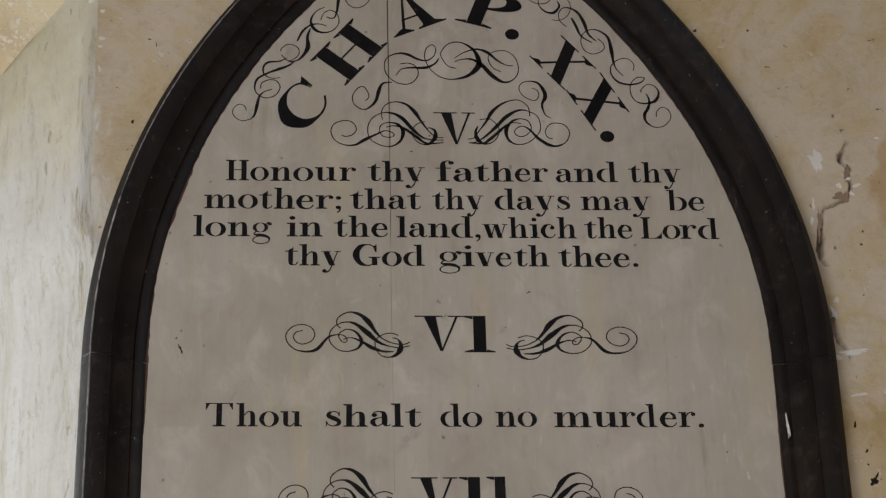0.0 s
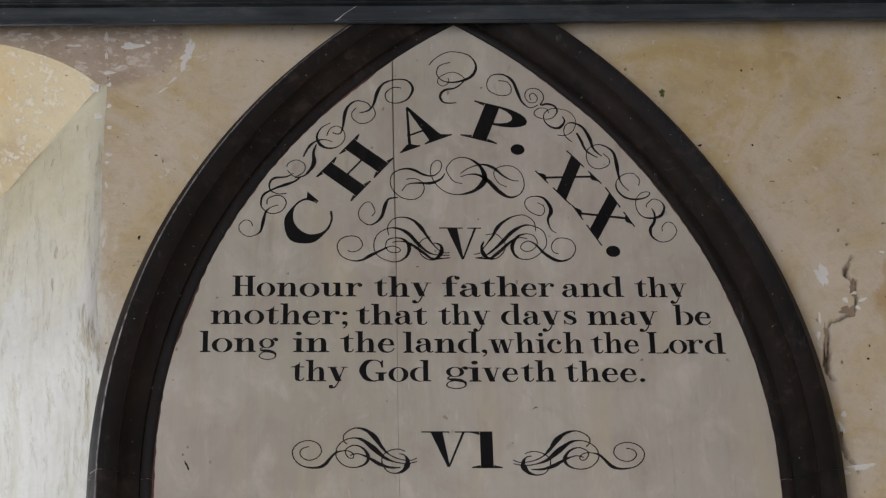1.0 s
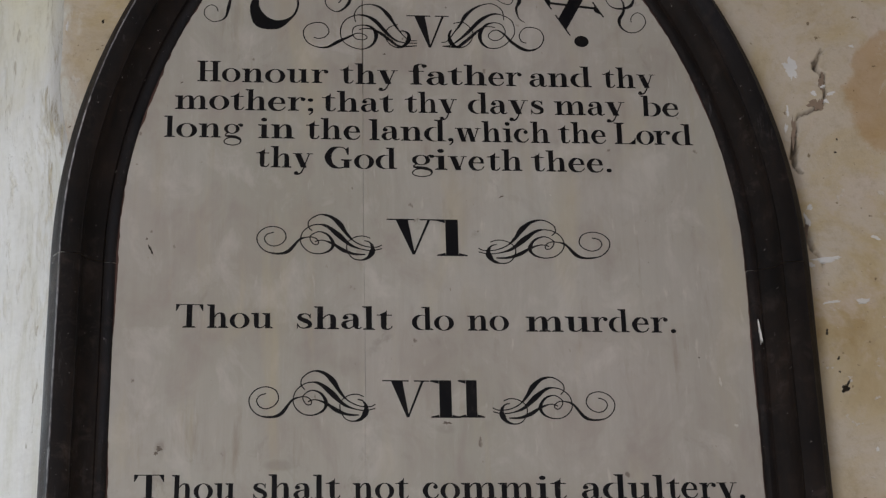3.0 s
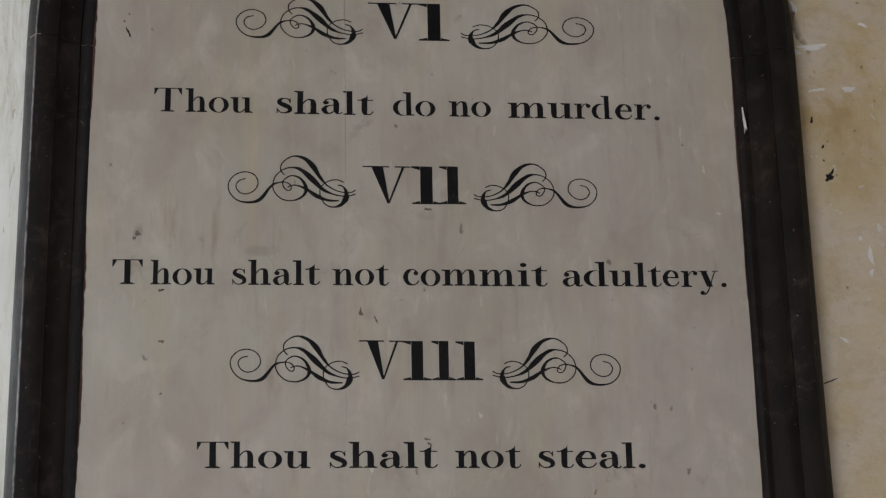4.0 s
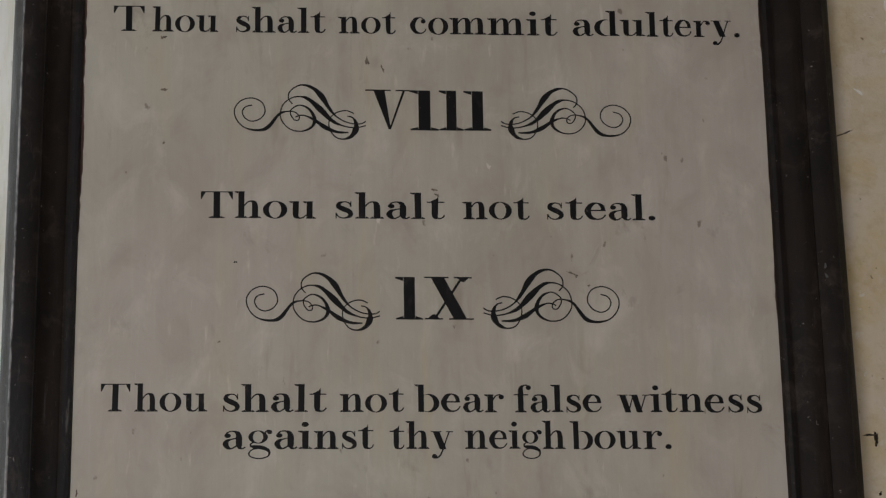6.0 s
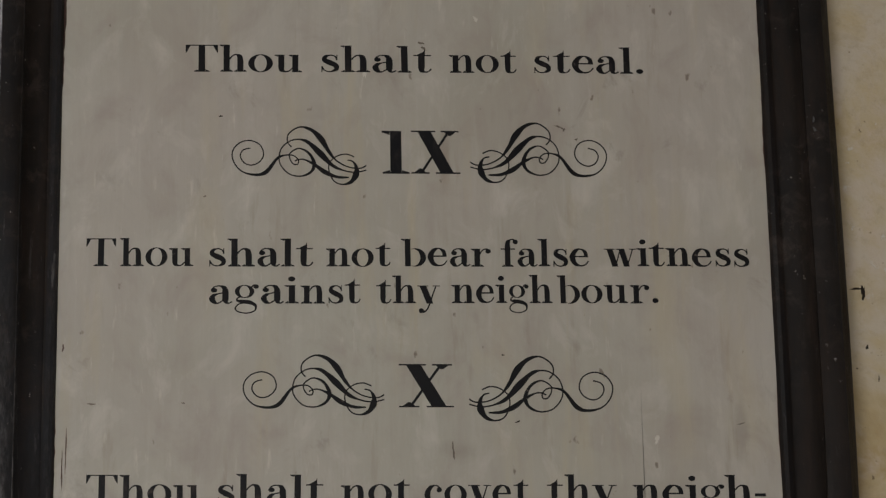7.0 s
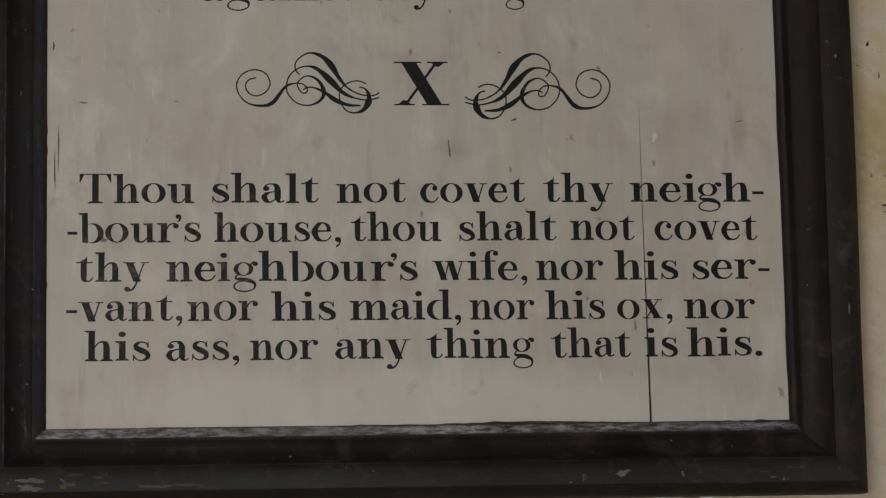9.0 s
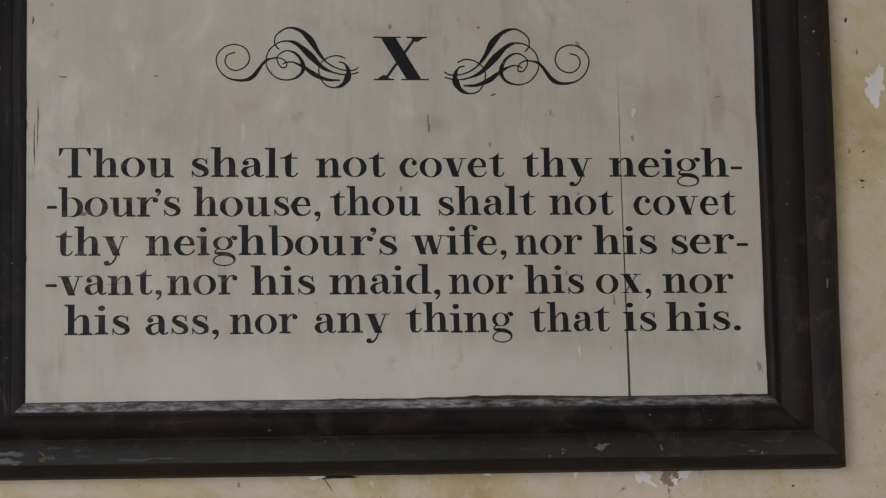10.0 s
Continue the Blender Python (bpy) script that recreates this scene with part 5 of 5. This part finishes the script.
for x, z, rx, rz, turn in (
    (0.7350, 4.3590, 0.0125, 0.0270, 0.25),
    (0.7960, 4.3160, 0.0050, 0.0040, 0.30),
    (0.8120, 4.3010, 0.0090, 0.0035, 0.30),
    (0.7198, 4.2571, 0.0028, 0.0120, 0.00),
    (0.7133, 4.2174, 0.0038, 0.0098, 0.00),
    (0.7446, 4.0366, 0.0066, 0.0055, 0.00),
    (0.7369, 4.0075, 0.0047, 0.0153, 0.20),
    (0.7728, 3.9226, 0.0207, 0.0044, 0.10),
    (0.7346, 3.9078, 0.0075, 0.0055, 0.00),
    (0.8651, 4.4158, 0.0047, 0.0033, 0.00),
    (0.7762, 4.3000, 0.0066, 0.0055, 0.00),
    (0.7996, 4.2827, 0.0056, 0.0044, 0.00),
    (0.8692, 3.9707, 0.0085, 0.0044, -0.50),
    (0.7642, 3.9189, 0.0244, 0.0055, 0.10),
    (0.7691, 3.8278, 0.0150, 0.0033, 0.15),
    (0.8299, 3.8311, 0.0113, 0.0066, 0.30),
    (0.8250, 3.5173, 0.0028, 0.0055, 0.00),
    (0.8419, 3.4830, 0.0038, 0.0219, 0.10),
    (0.8405, 3.4487, 0.0047, 0.0066, 0.00),
    (0.7789, 3.3146, 0.0094, 0.0030, -0.50),
    (0.8128, 2.4628, 0.0179, 0.0317, 0.00),
    (0.3945, 1.8118, 0.0113, 0.0129, -0.40),
    (0.4637, 1.8162, 0.0132, 0.0069, 0.30),
    (0.4474, 1.8036, 0.0056, 0.0059, 0.00),
    (0.3416, 1.7539, 0.0056, 0.0198, -0.30),
    (-0.1370, 1.8197, 0.0113, 0.0049, 0.00),
    (-0.2276, 1.8229, 0.0207, 0.0030, 0.00),
    (0.2842, 1.8180, 0.0038, 0.0059, 0.00),
    (0.1374, 1.8202, 0.0094, 0.0025, 0.00),
    (0.4099, 1.7996, 0.0075, 0.0030, -0.60),
    (-0.5600, 4.9220, 0.0085, 0.0260, -0.25),
    (-0.5710, 4.8800, 0.0075, 0.0200, -0.30),
    (-0.5660, 4.9000, 0.0100, 0.0110, 0.20),
    (-0.5930, 4.8370, 0.0028, 0.0170, -0.65),
    (-0.6130, 4.8100, 0.0022, 0.0150, -0.90),
    (-0.8120, 4.9250, 0.0060, 0.0030, -0.10),
    (-0.7230, 4.7700, 0.0060, 0.0040, 0.20),
    (-0.7200, 4.7150, 0.0040, 0.0060, 0.00),
    (-0.7180, 4.6450, 0.0070, 0.0050, 0.30),
    (-0.7210, 4.6250, 0.0040, 0.0040, 0.00),
    (-0.7200, 4.5700, 0.0030, 0.0080, 0.10),
    (-0.7190, 4.4300, 0.0030, 0.0110, 0.00),
    (-0.7970, 4.9250, 0.0080, 0.0030, -0.10),
    (-0.9060, 4.9520, 0.0100, 0.0025, 0.00),
    (-0.7270, 4.8540, 0.0120, 0.0040, 0.00),
    (-0.7060, 4.8700, 0.0060, 0.0030, 0.60),
    (-0.6680, 4.9270, 0.0120, 0.0050, -0.10),
    (-0.6880, 4.9254, 0.0169, 0.0087, -0.20),
    (-0.7367, 4.9505, 0.0038, 0.0175, 0.00),
    (-0.7344, 4.8980, 0.0028, 0.0109, 0.00),
    (-0.7252, 4.8240, 0.0047, 0.0044, 0.00),
    (-0.7439, 4.7437, 0.0075, 0.0055, 0.00),
    (-0.6490, 4.9364, 0.0047, 0.0044, 0.00),
    (-0.7543, 4.8164, 0.0075, 0.0098, 0.50),
):
    blob("plaster_chip", x, z, rx, rz, M_CHIP, wall, turn=turn, proud=0.0012, ragged=0.5)
for x, z, rx, rz, turn in (
    (0.8183, 4.8071, 0.0038, 0.0027, 0.00),
    (0.6148, 4.8755, 0.0028, 0.0022, 0.00),
    (0.6383, 4.8787, 0.0019, 0.0016, 0.00),
    (0.6212, 4.6794, 0.0028, 0.0022, 0.00),
    (0.5101, 4.6771, 0.0038, 0.0033, 0.00),
    (-0.6484, 4.4426, 0.0028, 0.0044, -0.50),
    (-0.6212, 4.6443, 0.0028, 0.0016, 0.00),
    (-0.6068, 4.6303, 0.0011, 0.0044, 0.00),
    (0.8134, 4.1940, 0.0014, 0.0033, 0.00),
    (0.8076, 4.1639, 0.0024, 0.0027, 0.00),
    (0.7534, 3.7631, 0.0028, 0.0066, 0.00),
    (0.7700, 3.7069, 0.0028, 0.0038, -0.50),
    (0.7695, 3.6783, 0.0019, 0.0022, 0.00),
    (0.7770, 3.6428, 0.0066, 0.0098, 0.00),
    (0.7835, 3.6547, 0.0019, 0.0098, -0.50),
    (0.7467, 3.2340, 0.0132, 0.0016, 0.40),
    (0.7657, 2.6730, 0.0038, 0.0129, -0.10),
    (0.7554, 2.6799, 0.0122, 0.0020, 0.10),
    (0.7670, 2.5771, 0.0024, 0.0040, 0.00),
    (0.7824, 2.3012, 0.0038, 0.0020, -0.50),
    (0.7828, 2.2898, 0.0019, 0.0012, 0.00),
    (0.7875, 2.3511, 0.0019, 0.0015, 0.00),
    (0.7845, 2.5229, 0.0009, 0.0059, 0.00),
    (0.7475, 2.5403, 0.0012, 0.0013, 0.00),
    (-0.1052, 1.8192, 0.0235, 0.0049, 0.00),
    (-0.1190, 1.8067, 0.0009, 0.0119, 0.60),
    (0.6437, 1.7933, 0.0028, 0.0015, 0.00),
):
    blob("pit", x, z, rx, rz, M_PIT, wall, turn=turn, proud=0.0008, ragged=0.55)
for x, z, rx, rz, turn in (
    (0.3783, 1.8304, 0.0226, 0.0059, 0.10),
    (0.4387, 1.8231, 0.0150, 0.0139, 0.00),
    (0.4503, 1.8091, 0.0094, 0.0099, 0.00),
    (-0.1142, 1.8257, 0.0226, 0.0030, 0.00),
    (-0.0594, 1.8286, 0.0085, 0.0030, 0.00),
    (0.7312, 3.9761, 0.0056, 0.0240, -0.20),
    (0.7800, 4.2740, 0.0125, 0.0165, -0.75),
    (0.7940, 4.3260, 0.0060, 0.0190, 0.00),
    (0.7275, 4.2100, 0.0055, 0.0300, -0.05),
    (0.4330, 1.8060, 0.0085, 0.0100, 0.00),
):
    blob("bare_patch", x, z, rx, rz, M_BRICK, wall, turn=turn, proud=0.0010, ragged=0.6)
blob("mould_spot", 0.4403, 4.8141, 0.007, 0.009, M_MOSS, wall, proud=0.001, ragged=0.6)

# knocks and scuffs on the panel
for x, z, rx, rz, turn, mat in (
    (-0.5356, 3.9068, 0.0024, 0.0098, 0.40, M_PIT),
    (-0.5437, 3.9298, 0.0024, 0.0022, 0.00, M_STAIN),
    (-0.5073, 3.4949, 0.0066, 0.0044, 0.70, M_STAIN),
    (-0.5131, 3.4858, 0.0028, 0.0044, 0.30, M_STAIN),
    (-0.4636, 3.3842, 0.0038, 0.0033, 0.00, M_STAIN),
    (-0.4593, 3.2856, 0.0056, 0.0030, 0.20, M_STAIN),
    (-0.4583, 3.1867, 0.0017, 0.0030, 0.00, M_STAIN),
    (0.0185, 3.5516, 0.0066, 0.0030, -0.10, M_STAIN),
    (0.0093, 3.1061, 0.0056, 0.0020, 0.00, M_STAIN),
    (0.0142, 3.0967, 0.0028, 0.0040, 0.80, M_STAIN),
    (-0.4597, 3.3849, 0.0028, 0.0020, 0.00, M_PIT),
    (-0.1056, 3.3453, 0.0028, 0.0089, 0.30, M_STAIN),
    (-0.0783, 3.3315, 0.0019, 0.0069, 0.30, M_STAIN),
    (-0.3329, 2.9702, 0.0028, 0.0020, 0.00, M_PIT),
    (-0.3587, 2.8281, 0.0024, 0.0015, 0.00, M_STAIN),
    (0.2456, 2.9563, 0.0075, 0.0020, -0.40, M_STAIN),
    (0.2532, 2.9514, 0.0019, 0.0030, 0.00, M_STAIN),
    (0.2741, 2.9344, 0.0024, 0.0020, 0.00, M_STAIN),
    (-0.5415, 2.4712, 0.0075, 0.0015, 0.00, M_STAIN),
    (-0.5105, 2.2463, 0.0085, 0.0040, 0.00, M_STAIN),
    (0.1609, 2.4418, 0.0038, 0.0015, 0.20, M_PIT),
    (0.1384, 2.5551, 0.0019, 0.0015, 0.00, M_PIT),
    (-0.4583, 2.1320, 0.0132, 0.0010, 0.10, M_STAIN),
    (0.5360, 2.4382, 0.0056, 0.0012, 0.20, M_STAIN),
    (-0.3919, 2.4729, 0.0028, 0.0015, 0.00, M_STAIN),
    (0.0525, 2.3919, 0.0019, 0.0139, 0.05, M_STAIN),
    (-0.5875, 2.3613, 0.0014, 0.0257, 0.00, M_EDGE),
    (-0.5813, 2.4124, 0.0011, 0.0139, 0.00, M_EDGE),
    (-0.5896, 2.5658, 0.0019, 0.0059, 0.00, M_EDGE),
    (-0.5818, 2.3870, 0.0011, 0.0257, 0.00, M_EDGE),
    (-0.0512, 4.3935, 0.0028, 0.0016, 0.50, M_STAIN),
    (0.0369, 4.4703, 0.0014, 0.0011, 0.00, M_PIT),
    (0.0539, 4.8003, 0.0038, 0.0013, 0.30, M_STAIN),
    (-0.0882, 4.3562, 0.0028, 0.0016, 0.60, M_STAIN),
    (0.1341, 4.0332, 0.0056, 0.0016, 0.60, M_STAIN),
    (0.2303, 4.0387, 0.0024, 0.0013, 0.00, M_PALE),
    (0.4967, 3.6908, 0.0017, 0.0013, 0.00, M_PIT),
    (-0.4867, 4.2812, 0.0028, 0.0013, 0.30, M_STAIN),
    (0.3930, 2.4118, 0.0038, 0.0079, 0.00, M_PALE),
    (0.2917, 2.0145, 0.0019, 0.0089, 0.00, M_PALE),
    (0.5334, 3.6410, 0.0028, 0.0079, 0.10, M_PALE),
    (0.5566, 3.5514, 0.0038, 0.0030, 0.20, M_PALE),
    (0.1052, 3.1506, 0.0028, 0.0059, 0.10, M_PALE),
    (-0.0876, 3.0486, 0.0028, 0.0069, 0.00, M_PALE),
):
    blob("scuff", x, z, rx, rz, mat, BOARD, y=-0.0002, proud=0.0001, ragged=0.6, turn=turn)

# losses in the paint of the frame
for x, z, rx, rz, turn, y, mat in (
    (0.6150, 3.7390, 0.0026, 0.0190, 0.05, -0.0110, M_CHIP),
    (-0.6180, 1.8570, 0.0190, 0.0045, 0.05, -0.0450, M_FLAKE),
    (-0.6230, 1.8450, 0.0160, 0.0050, 0.00, -0.0455, M_FLAKE),
    (-0.5690, 1.8480, 0.0065, 0.0050, 0.30, -0.0455, M_RUST),
    (-0.5560, 1.8500, 0.0045, 0.0040, 0.00, -0.0455, M_FLAKE),
    (-0.5710, 1.8560, 0.0050, 0.0020, -0.60, -0.0452, M_FLAKE),
    (0.3160, 1.8560, 0.0120, 0.0045, 0.10, -0.0452, M_FLAKE),
    (0.4130, 1.8530, 0.0025, 0.0045, 0.10, -0.0455, M_FLAKE),
    (0.5600, 1.8460, 0.0050, 0.0014, 0.10, -0.0455, M_FLAKE),
    (0.6960, 2.1180, 0.0018, 0.0085, 0.05, -0.0455, M_FLAKE),
    (0.6790, 2.9600, 0.0018, 0.0040, 0.00, -0.0450, M_FLAKE),
    (0.6800, 2.9420, 0.0022, 0.0035, 0.20, -0.0450, M_FLAKE),
    (0.2540, 1.8500, 0.0042, 0.0042, 0.00, -0.0455, M_RUST),
    (0.2540, 1.8498, 0.0018, 0.0018, 0.00, -0.0466, M_PIT),
):
    blob("paint_loss", x, z, rx, rz, mat, BOARD, y=y, proud=0.0008, ragged=0.6, turn=turn)
